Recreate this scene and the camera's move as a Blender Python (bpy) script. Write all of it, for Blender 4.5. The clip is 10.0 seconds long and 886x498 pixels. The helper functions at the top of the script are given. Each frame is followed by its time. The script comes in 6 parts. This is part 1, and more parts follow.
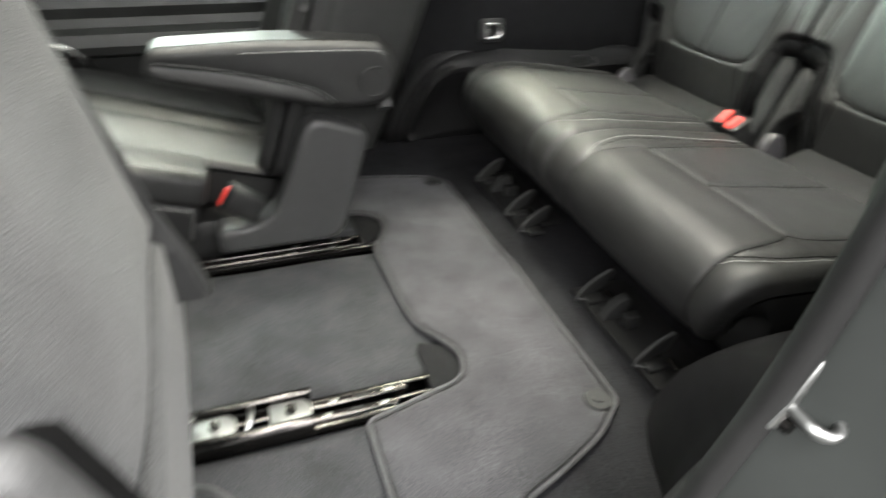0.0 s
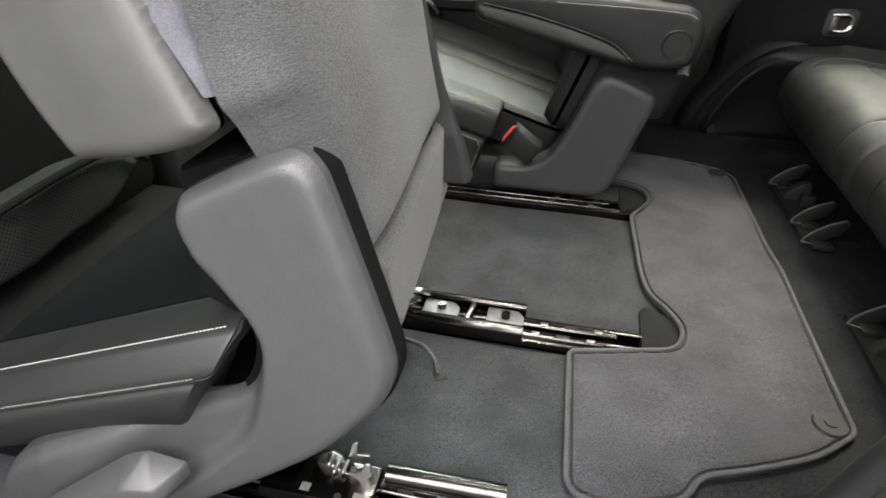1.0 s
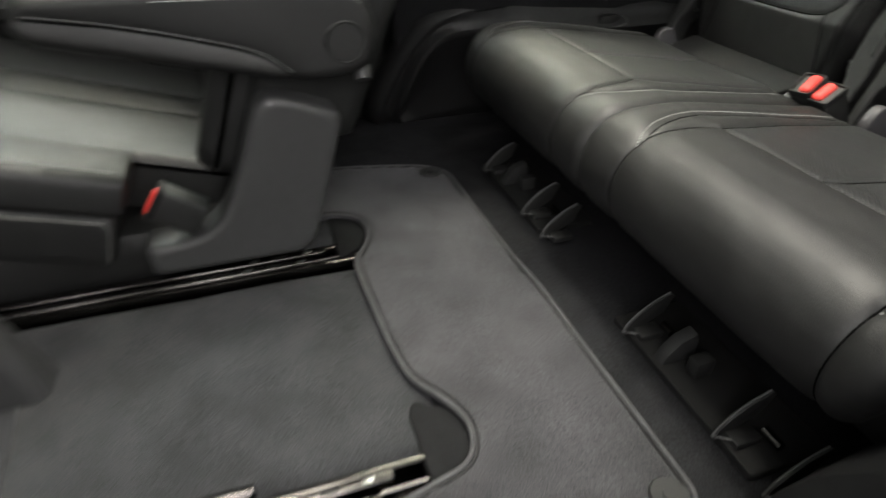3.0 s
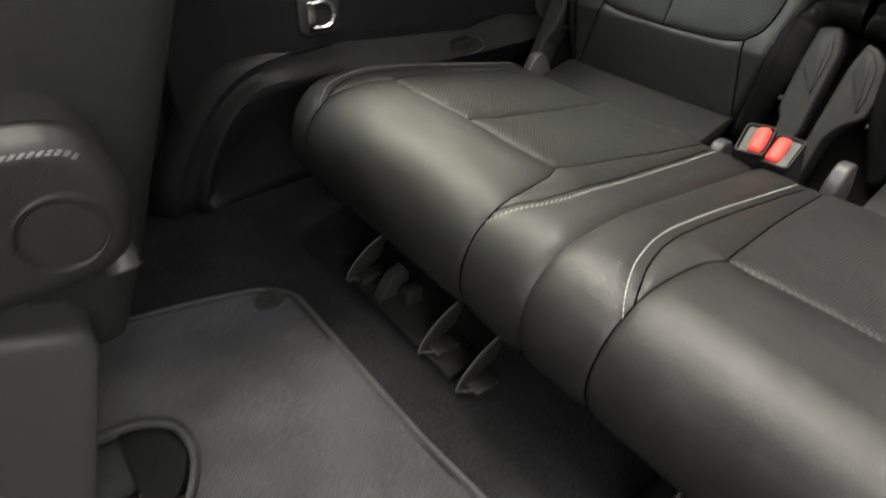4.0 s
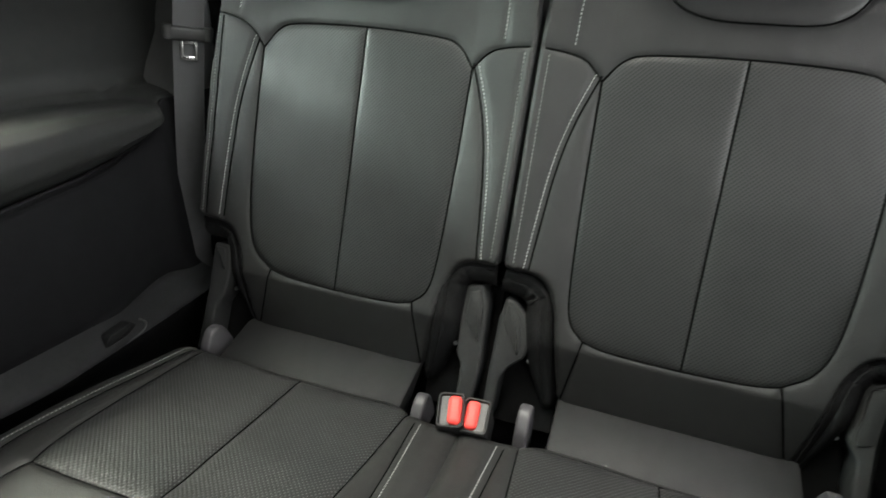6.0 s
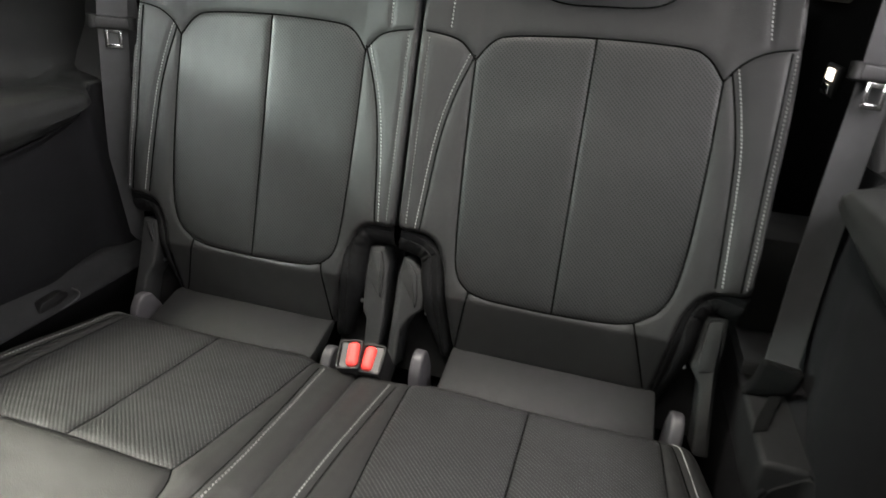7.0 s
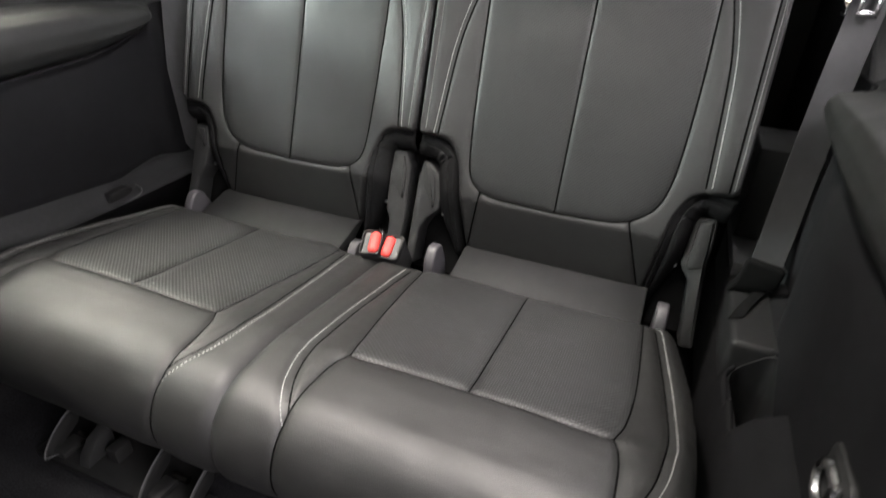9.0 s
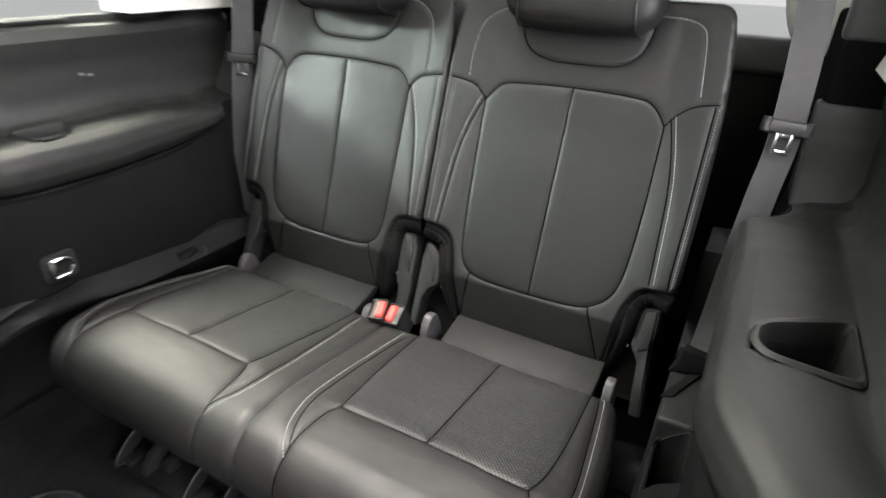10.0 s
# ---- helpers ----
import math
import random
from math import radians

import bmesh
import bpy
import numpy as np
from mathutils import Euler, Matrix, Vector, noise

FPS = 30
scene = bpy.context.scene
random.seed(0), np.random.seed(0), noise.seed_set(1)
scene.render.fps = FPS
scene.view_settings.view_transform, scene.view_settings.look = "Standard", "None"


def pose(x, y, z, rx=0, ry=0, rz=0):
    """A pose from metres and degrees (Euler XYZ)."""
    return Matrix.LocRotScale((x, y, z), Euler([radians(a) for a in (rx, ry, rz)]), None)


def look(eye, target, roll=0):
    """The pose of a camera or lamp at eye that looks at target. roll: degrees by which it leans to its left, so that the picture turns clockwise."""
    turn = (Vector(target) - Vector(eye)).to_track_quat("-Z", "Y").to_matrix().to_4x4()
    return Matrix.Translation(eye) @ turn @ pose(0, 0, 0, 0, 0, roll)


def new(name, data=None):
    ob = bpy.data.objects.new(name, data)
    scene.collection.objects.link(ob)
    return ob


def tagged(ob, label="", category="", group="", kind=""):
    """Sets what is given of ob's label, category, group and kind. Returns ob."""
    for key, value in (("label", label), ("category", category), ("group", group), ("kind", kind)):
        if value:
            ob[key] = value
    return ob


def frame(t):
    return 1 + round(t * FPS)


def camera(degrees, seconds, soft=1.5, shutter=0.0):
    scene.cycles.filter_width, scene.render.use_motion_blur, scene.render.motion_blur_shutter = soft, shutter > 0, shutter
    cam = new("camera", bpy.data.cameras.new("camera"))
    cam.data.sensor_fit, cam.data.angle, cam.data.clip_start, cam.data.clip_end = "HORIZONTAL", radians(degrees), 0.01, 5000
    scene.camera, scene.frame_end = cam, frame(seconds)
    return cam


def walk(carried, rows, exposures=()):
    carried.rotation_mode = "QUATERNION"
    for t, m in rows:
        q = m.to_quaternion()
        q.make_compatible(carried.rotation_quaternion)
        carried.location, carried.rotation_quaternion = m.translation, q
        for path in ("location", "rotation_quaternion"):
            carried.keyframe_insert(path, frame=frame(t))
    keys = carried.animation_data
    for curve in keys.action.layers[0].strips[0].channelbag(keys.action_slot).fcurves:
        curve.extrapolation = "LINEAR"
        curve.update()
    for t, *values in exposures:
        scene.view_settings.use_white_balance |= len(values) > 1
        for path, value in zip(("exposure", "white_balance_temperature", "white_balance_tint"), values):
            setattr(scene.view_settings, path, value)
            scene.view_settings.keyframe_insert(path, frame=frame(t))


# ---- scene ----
cam = camera(75.3, 10.0, shutter=0.5)
PATH = [
    (0, (0.025, -0.879, 0.664), (0.577, 0.706, -0.424), 1.5),
    (0.3, (0.007, -0.941, 0.633), (0.181, 0.739, -0.439), 1.2),
    (0.5, (0.036, -0.956, 0.626), (-0.041, 0.729, -0.449), 0.4),
    (1, (0.063, -0.989, 0.605), (-0.298, 0.647, -0.487), 0.7),
    (1.5, (0.072, -0.987, 0.615), (-0.353, 0.597, -0.529), 0.7),
    (2, (0.081, -0.899, 0.632), (-0.346, 0.67, -0.533), 0.7),
    (2.5, (0.099, -0.784, 0.621), (-0.004, 0.841, -0.54), -0.3),
    (2.7, (0.096, -0.741, 0.581), (0.285, 0.887, -0.566), 0.0),
    (3.8, (0.216, -0.296, 0.553), (1.158, 1.001, -0.643), 1.7),
    (4, (0.24, -0.249, 0.567), (1.244, 0.999, -0.632), 1.7),
    (4.5, (0.31, -0.183, 0.622), (1.526, 0.876, -0.56), 2.5),
    (5, (0.369, -0.146, 0.666), (1.827, 0.679, -0.427), 2.5),
    (5.5, (0.372, -0.128, 0.72), (2.019, 0.535, -0.2), 3.1),
    (6, (0.384, -0.145, 0.776), (2.089, 0.427, -0.099), 3.0),
    (6.2, (0.382, -0.172, 0.79), (2.09, 0.377, -0.093), 3.0),
    (7.3, (0.293, -0.319, 0.746), (2.027, 0.166, -0.124), 2.9),
    (7.5, (0.277, -0.326, 0.721), (2.012, 0.152, -0.151), 3.0),
    (8, (0.221, -0.34, 0.648), (1.935, 0.204, -0.226), 2.6),
    (8.5, (0.205, -0.358, 0.634), (1.85, 0.255, -0.324), 2.6),
    (9, (0.219, -0.384, 0.727), (1.837, 0.239, -0.271), 2.7),
    (9.5, (0.219, -0.433, 0.839), (1.839, 0.215, -0.139), 2.6),
    (10, (0.143, -0.548, 0.898), (1.715, 0.292, -0.01), 2.2),
]
EXPOSURE = [(0, 0.62, 6500, 6), (0.6, 0.2, 6450, 8), (1.4, 0.19, 6450, 8), (2.0, 0.0, 6450, 7), (2.6, -0.15, 6500, 7), (4, 0.15, 6650, 8), (5, 0.02, 6500, 9), (6, 0.03, 6350, 6), (7.5, 0.18, 6500, 16), (8.5, 0.58, 6500, 18), (9.0, 0.44, 6450, 15), (9.5, 0.38, 6450, 11), (10, 0.6, 6450, 11)]
walk(cam, [(t, look(eye, target, roll)) for t, eye, target, roll in PATH], EXPOSURE)

# ---- light: a bright hall seen through glass and open rear door, plus added lamps ----
world = bpy.data.worlds.new("hall")
scene.world = world
world.use_nodes = True
wt = world.node_tree
wn = wt.nodes
way = wn.new("ShaderNodeTexCoord")
part_z = wn.new("ShaderNodeSeparateXYZ")
ramp = wn.new("ShaderNodeMapRange")
ramp.inputs[1].default_value, ramp.inputs[2].default_value, ramp.inputs[3].default_value, ramp.inputs[4].default_value = -0.25, 0.15, 0.2, 0.78
wt.links.new(way.outputs["Generated"], part_z.inputs[0])
wt.links.new(part_z.outputs[2], ramp.inputs[0])
wt.links.new(ramp.outputs[0], wn["Background"].inputs[1])
wn["Background"].inputs[0].default_value = (1.0, 1.0, 1.0, 1)


def added_lamp(eye, target, w, h, power, color=(1, 0.99, 0.98)):
    d = bpy.data.lights.new("added_lamp", "AREA")
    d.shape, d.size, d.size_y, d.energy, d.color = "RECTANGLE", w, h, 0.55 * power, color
    ob = new("added_lamp", d)
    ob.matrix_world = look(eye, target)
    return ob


# unseen fill lamps outside the doorway, added to brighten the near seat and rolls
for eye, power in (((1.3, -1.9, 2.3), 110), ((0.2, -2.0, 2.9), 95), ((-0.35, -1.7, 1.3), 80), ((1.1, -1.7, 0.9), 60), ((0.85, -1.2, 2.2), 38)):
    added_lamp(eye, (0.5, 0.0, 0.4), 1.3, 0.9, power, (1, 0.955, 0.965))
# unseen lamp added beyond the far side glass for the backrest's diagonal shadow
added_lamp((-0.6, 3.8, 2.05), (1.1, 0.3, 0.5), 0.5, 0.4, 380, (0.86, 1.0, 0.91))
# two more unseen lamps, added to brighten the cushion roll and upright seat
added_lamp((1.1, 1.8, 2.1), (0.62, 0.2, 0.3), 1.1, 0.7, 260, (1.0, 0.98, 0.82))
added_lamp((-0.3, 1.9, 1.9), (-0.1, 0.4, 0.2), 0.6, 0.4, 65, (0.93, 1.0, 0.95))
# unseen overhead lamps, added to shine down through the added roof glass
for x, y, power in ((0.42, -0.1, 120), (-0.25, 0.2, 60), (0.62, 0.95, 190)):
    added_lamp((x, y, 3.6), (x, y, 0.0), 0.4, 0.3, power, (1, 0.94, 0.84))

# ---- materials ----


def nodes_of(name):
    m = bpy.data.materials.new(name)
    m.use_nodes = True
    t = m.node_tree
    return m, t, t.nodes["Principled BSDF"]


def link(t, a, b):
    t.links.new(a, b)


def mottled(t, coord, base, spread, scales, fine=None):
    """A colour that wanders round base at two scales."""
    last = None
    for k, s in enumerate(scales):
        by = spread if k == 0 or fine is None else fine
        n = t.nodes.new("ShaderNodeTexNoise")
        n.inputs["Scale"].default_value, n.inputs["Detail"].default_value = s, 3
        link(t, coord, n.inputs["Vector"])
        r = t.nodes.new("ShaderNodeMapRange")
        r.inputs[1].default_value, r.inputs[2].default_value = 0.25, 0.75
        r.inputs[3].default_value, r.inputs[4].default_value = 1 - by, 1 + by
        link(t, n.outputs["Fac"], r.inputs[0])
        if last is None:
            last = r.outputs[0]
        else:
            m = t.nodes.new("ShaderNodeMath")
            m.operation = "MULTIPLY"
            link(t, last, m.inputs[0])
            link(t, r.outputs[0], m.inputs[1])
            last = m.outputs[0]
    v = t.nodes.new("ShaderNodeVectorMath")
    v.operation = "SCALE"
    v.inputs[0].default_value = base[:3]
    link(t, last, v.inputs["Scale"])
    return v.outputs[0]


def bump(t, height, strength, distance, normal=None):
    b = t.nodes.new("ShaderNodeBump")
    b.inputs["Strength"].default_value, b.inputs["Distance"].default_value = strength, distance
    link(t, height, b.inputs["Height"])
    if normal is not None:
        link(t, normal, b.inputs["Normal"])
    return b.outputs[0]


def grainy(name, base, rough, spread=0.12, scales=(6, 60), grain=500, grain_by=0.15, deep=0.0006, metal=0.0, spec=0.5, voronoi=True, wander=0.08, sheen=0.0, fine=None, comb=None):
    """Leather, moulded plastic, cloth or metal: colour mottle, roughness wander and a fine relief."""
    m, t, p = nodes_of(name)
    c = t.nodes.new("ShaderNodeTexCoord").outputs["Object"]
    if comb is not None:
        turn = t.nodes.new("ShaderNodeMapping")
        turn.inputs["Rotation"].default_value = (radians(comb), 0, 0)
        turn.inputs["Scale"].default_value = (0.6, 0.28, 1.0)
        link(t, c, turn.inputs["Vector"])
        c = turn.outputs["Vector"]
    link(t, mottled(t, c, base, spread, scales, fine), p.inputs["Base Color"])
    p.inputs["Metallic"].default_value = metal
    p.inputs["Specular IOR Level"].default_value = spec
    p.inputs["Sheen Weight"].default_value = sheen
    n = t.nodes.new("ShaderNodeTexNoise")
    n.inputs["Scale"].default_value = 25
    link(t, c, n.inputs["Vector"])
    r = t.nodes.new("ShaderNodeMapRange")
    r.inputs[3].default_value, r.inputs[4].default_value = rough - wander, rough + wander
    link(t, n.outputs["Fac"], r.inputs[0])
    link(t, r.outputs[0], p.inputs["Roughness"])
    g = t.nodes.new("ShaderNodeTexVoronoi" if voronoi else "ShaderNodeTexNoise")
    g.inputs["Scale"].default_value = grain
    link(t, c, g.inputs["Vector"])
    link(t, bump(t, g.outputs[0], grain_by, deep), p.inputs["Normal"])
    return m


def patterned(name, base, rough, pitch, kind, low=0.3):
    """Leather with holes or ribs on its own surface measure (UV in metres)."""
    m, t, p = nodes_of(name)
    tc = t.nodes.new("ShaderNodeTexCoord")
    sep = t.nodes.new("ShaderNodeSeparateXYZ")
    link(t, tc.outputs["UV"], sep.inputs[0])

    def math_node(op, a, b=None):
        n = t.nodes.new("ShaderNodeMath")
        n.operation = op
        for i, v in enumerate((a, b)):
            if v is None:
                continue
            if isinstance(v, (int, float)):
                n.inputs[i].default_value = v
            else:
                link(t, v, n.inputs[i])
        return n.outputs[0]

    k = 2 * math.pi / pitch
    u, v = sep.outputs[0], sep.outputs[1]
    if kind == "holes":
        a = math_node("SINE", math_node("MULTIPLY", u, k))
        b = math_node("SINE", math_node("MULTIPLY", v, k))
        h = math_node("MULTIPLY", math_node("MULTIPLY", a, b), -1.0)
    elif kind == "weave":
        a = math_node("SINE", math_node("MULTIPLY", u, k))
        b = math_node("SINE", math_node("MULTIPLY", v, k))
        h = math_node("MULTIPLY", a, b)
    else:
        a = math_node("SINE", math_node("MULTIPLY", u, k))
        b = math_node("SINE", math_node("MULTIPLY", v, k * 1.7))
        h = math_node("ADD", a, math_node("MULTIPLY", b, 0.5))
    r = t.nodes.new("ShaderNodeMapRange")
    r.inputs[1].default_value, r.inputs[2].default_value = ((-0.8, -0.5) if low > 1 else (-0.55, -0.2)) if kind == "holes" else (-1.0, 0.3)
    r.inputs[3].default_value, r.inputs[4].default_value = (low, 1.0) if kind == "holes" else (0.45, 1.0)
    link(t, h, r.inputs[0])
    col = mottled(t, tc.outputs["Object"], base, 0.12, (6, 70))
    sc = t.nodes.new("ShaderNodeVectorMath")
    sc.operation = "SCALE"
    link(t, col, sc.inputs[0])
    link(t, r.outputs[0], sc.inputs["Scale"])
    link(t, sc.outputs[0], p.inputs["Base Color"])
    if kind == "holes":
        if low > 1:
            p.inputs["Specular IOR Level"].default_value = 0.45
        else:
            link(t, math_node("MULTIPLY", r.outputs[0], 0.6 if rough < 0.7 else 0.1), p.inputs["Specular IOR Level"])
    elif kind == "ribs":
        p.inputs["Specular IOR Level"].default_value = 0.06
    p.inputs["Roughness"].default_value = rough
    link(t, bump(t, h if low > 1 else r.outputs[0], 0.3, 0.0006), p.inputs["Normal"])
    return m


LEATHER = grainy("black leather", (0.0078, 0.0079, 0.0077), 0.53, spec=0.55, grain=760, grain_by=0.3, deep=0.0005)
VINYL_PALE = grainy("grey vinyl", (0.050, 0.0505, 0.049), 0.42, spec=0.5, grain=900, grain_by=0.2, deep=0.0003, spread=0.06)
LEATHER_HOLES = patterned("black leather perforated over a grey backing", (0.0075, 0.0077, 0.0078), 0.5, 0.0062, "holes", 9.0)
LEATHER_FINE = patterned("finely perforated black leather", (0.0085, 0.0089, 0.0087), 0.46, 0.0056, "holes", 0.55)
LEATHER_RIBS = patterned("ribbed black leather", (0.0035, 0.0036, 0.0039), 0.85, 0.0038, "ribs")
VINYL = grainy("charcoal vinyl", (0.009, 0.0092, 0.0094), 0.6, spec=0.2, grain=350)
FELT = grainy("soft black felt", (0.0045, 0.0045, 0.0047), 0.8, spread=0.2, scales=(20, 500), fine=0.3, spec=0.14, grain=900, voronoi=False, grain_by=0.6)
CLOTH = grainy("black felt cloth", (0.005, 0.005, 0.005), 0.9, spec=0.04, grain=900, voronoi=False, grain_by=0.5)
BACK_CARPET = grainy("grey needle felt", (0.050, 0.051, 0.051), 0.95, spread=0.2, scales=(16, 1500), fine=0.6, grain=800, grain_by=0.7, deep=0.0015, voronoi=False, spec=0.12, sheen=0.1, comb=-32)
FLOOR_CARPET = grainy("charcoal floor carpet", (0.029, 0.0295, 0.0315), 0.95, spread=0.34, scales=(13, 620), fine=0.7, grain=800, grain_by=0.8, deep=0.002, voronoi=False, spec=0.12)
MAT_CARPET = grainy("grey mat carpet", (0.038, 0.0376, 0.0408), 0.97, spread=0.3, scales=(14, 620), fine=0.8, grain=800, grain_by=0.8, deep=0.002, voronoi=False, spec=0.1, sheen=0.1)
# darker copy of the floor carpet, with the rear seats' shadow in its colour
SHADED_CARPET = grainy("floor carpet darkened for seat shade", (0.0125, 0.0125, 0.0138), 0.95, spread=0.3, scales=(12, 480), fine=0.9, grain=700, grain_by=0.5, deep=0.0012, voronoi=False, spec=0.1)
BINDING = grainy("mat binding", (0.04, 0.04, 0.0425), 0.85, spread=0.3, scales=(40, 500), grain=700, grain_by=0.8, deep=0.001, voronoi=False)
PLASTIC = grainy("black moulded plastic", (0.012, 0.0122, 0.012), 0.5, grain=900, grain_by=0.25, deep=0.0004)
PLASTIC_GREY = grainy("charcoal moulded plastic", (0.047, 0.0473, 0.0473), 0.38, spec=0.45, grain=800, grain_by=0.5, deep=0.0004, spread=0.06)
PLASTIC_TRIM = grainy("dark trim plastic", (0.012, 0.0125, 0.012), 0.52, spec=0.32, grain=800, grain_by=0.3, deep=0.0004)
ARCH = grainy("black grained trim", (0.0095, 0.0095, 0.0098), 0.55, spec=0.25, spread=0.2, scales=(9, 120), grain=800, grain_by=0.4, deep=0.0004)
PLASTIC_ARM = grainy("dark grey hinge plastic", (0.019, 0.0193, 0.0193), 0.55, spec=0.3, grain=900, grain_by=0.2, deep=0.0003)
PLASTIC_TAB = grainy("mid grey plastic", (0.08, 0.081, 0.081), 0.5, grain=900, grain_by=0.2, deep=0.0003)
PIVOT = grainy("lavender grey plastic", (0.05, 0.048, 0.052), 0.45, grain=900, grain_by=0.2, deep=0.0003, spread=0.08)
PLASTIC_PALE = grainy("light grey plastic", (0.13, 0.134, 0.132), 0.5, grain=900, grain_by=0.2, deep=0.0003, spread=0.06)
HEADLINER = grainy("pale grey headliner", (0.62, 0.62, 0.58), 0.9, spread=0.05, grain=700, voronoi=False, grain_by=0.3)
STEEL = grainy("black zinc steel", (0.085, 0.08, 0.077), 0.2, metal=1.0, spread=0.2, grain=300, grain_by=0.08)
STEEL_PALE = grainy("pale zinc steel", (0.30, 0.305, 0.30), 0.34, metal=1.0, spread=0.12, grain=300, grain_by=0.1)
CHROME = grainy("satin chrome", (0.75, 0.75, 0.74), 0.2, metal=1.0, spread=0.05, grain=300, grain_by=0.03)
RED = grainy("red button plastic", (0.72, 0.06, 0.05), 0.5, spec=0.3, spread=0.05, grain=900, grain_by=0.1)
THREAD = grainy("pale grey thread", (0.36, 0.364, 0.354), 0.8, spread=0.15, scales=(50, 400), grain=900, voronoi=False)
THREAD_DARK = grainy("dark grey thread", (0.2, 0.203, 0.198), 0.8, spread=0.15, scales=(50, 400), grain=900, voronoi=False)
BELT = patterned("black belt webbing", (0.05, 0.051, 0.052), 0.65, 0.0035, "weave")
BAND = grainy("lavender grey band", (0.068, 0.068, 0.077), 0.85, spread=0.15, scales=(60, 700), fine=0.25, grain=900, grain_by=0.5, voronoi=False)
NET = patterned("black net", (0.012, 0.0125, 0.012), 0.8, 0.0075, "holes")
CORD = grainy("braided cord", (0.035, 0.035, 0.036), 0.6, spread=0.4, scales=(90, 700), fine=0.6, grain=420, grain_by=1.0, deep=0.0012)
LINING = grainy("black woven side lining", (0.0062, 0.0062, 0.0068), 0.85, spec=0.12, grain=900, voronoi=False)
PAPER = grainy("printed sticker", (0.07, 0.07, 0.068), 0.7, spread=0.3, scales=(300, 900), fine=0.9)
SEAM = grainy("black sewn seam", (0.002, 0.002, 0.002), 0.9, spec=0.02, grain=900, voronoi=False)
RUBBER = grainy("black rubber", (0.008, 0.008, 0.008), 0.6, spec=0.25, grain=600)
GROUND = grainy("grey hall floor", (0.25, 0.25, 0.245), 0.4, spread=0.06)
PAINT = grainy("dark grey body paint", (0.012, 0.014, 0.013), 0.6, spec=0.3, spread=0.05, grain_by=0.02)


def glass_material():
    m, t, p = nodes_of("clear glass")
    p.inputs["Base Color"].default_value = (0.95, 0.97, 0.96, 1)
    p.inputs["Roughness"].default_value = 0.02
    p.inputs["Transmission Weight"].default_value = 1.0
    p.inputs["IOR"].default_value = 1.02
    return m


GLASS = glass_material()


def lamp_glow():
    m, t, p = nodes_of("lit lamp lens")
    p.inputs["Base Color"].default_value = (0.9, 0.85, 0.75, 1)
    p.inputs["Emission Color"].default_value = (1, 0.86, 0.68, 1)
    p.inputs["Emission Strength"].default_value = 3.0
    return m


GLOW = lamp_glow()

# ---- building helpers ----


def part(name, bm, material, parent=None, label="", smooth=True):
    me = bpy.data.meshes.new(name)
    bm.to_mesh(me)
    bm.free()
    me.materials.append(material)
    if smooth:
        me.shade_smooth()
        me.set_sharp_from_angle(angle=radians(38))
    ob = new(name, me)
    ob.parent = parent
    if label:
        tagged(ob, label)
    return ob


def pydata(name, verts, faces, material, parent=None, label="", uv=None, smooth=True):
    me = bpy.data.meshes.new(name)
    me.from_pydata([tuple(map(float, v)) for v in verts], [], [tuple(map(int, f)) for f in faces])
    if uv is not None:
        lay = me.uv_layers.new(name="UVMap")
        idx = np.empty(len(me.loops), dtype=np.int32)
        me.loops.foreach_get("vertex_index", idx)
        lay.data.foreach_set("uv", np.asarray(uv, dtype=np.float32)[idx].ravel())
    me.materials.append(material)
    if smooth:
        me.shade_smooth()
        me.set_sharp_from_angle(angle=radians(50))
    me.update()
    ob = new(name, me)
    ob.parent = parent
    if label:
        tagged(ob, label)
    return ob


def thing(name, label, category, group="", kind="", at=(0, 0, 0)):
    ob = new(name)
    ob.empty_display_size = 0.05
    return tagged(ob, label, category, group, kind)


def box(bm, c, size, m=None, r=0.0, seg=2):
    """A block, with rounded edges where r is given."""
    made = bmesh.ops.create_cube(bm, size=1.0)["verts"]
    mm = Matrix.Translation(c) @ (m or Matrix()) @ Matrix.Diagonal((*size, 1))
    bmesh.ops.transform(bm, matrix=mm, verts=made)
    if r:
        es = list({e for v in made for e in v.link_edges})
        bmesh.ops.bevel(bm, geom=es, offset=r, segments=seg, profile=0.5, affect="EDGES")
    return bm


def rod(bm, a, b, r, n=12, r2=None):
    a, b = Vector(a), Vector(b)
    made = bmesh.ops.create_cone(bm, cap_ends=True, segments=n, radius1=r, radius2=r if r2 is None else r2, depth=(b - a).length)["verts"]
    q = (b - a).to_track_quat("Z", "Y").to_matrix().to_4x4()
    bmesh.ops.transform(bm, matrix=Matrix.Translation((a + b) / 2) @ q, verts=made)
    return bm


def slab(bm, pts, axis, a, b, r=0.0, seg=2):
    """A flat outline (pairs) drawn out along an axis from a to b, with rounded rims."""
    put = {"x": lambda p, d: (d, p[0], p[1]), "y": lambda p, d: (p[0], d, p[1]), "z": lambda p, d: (p[0], p[1], d)}[axis]
    lo = [bm.verts.new(put(p, a)) for p in pts]
    hi = [bm.verts.new(put(p, b)) for p in pts]
    n = len(pts)
    faces = [bm.faces.new(lo), bm.faces.new(hi[::-1])]
    rims = list(faces[0].edges) + list(faces[1].edges)
    faces += [bm.faces.new((lo[i], hi[i], hi[(i + 1) % n], lo[(i + 1) % n])) for i in range(n)]
    bmesh.ops.recalc_face_normals(bm, faces=faces)
    if r:
        bmesh.ops.bevel(bm, geom=rims, offset=r, segments=seg, profile=0.5, affect="EDGES")
    return bm


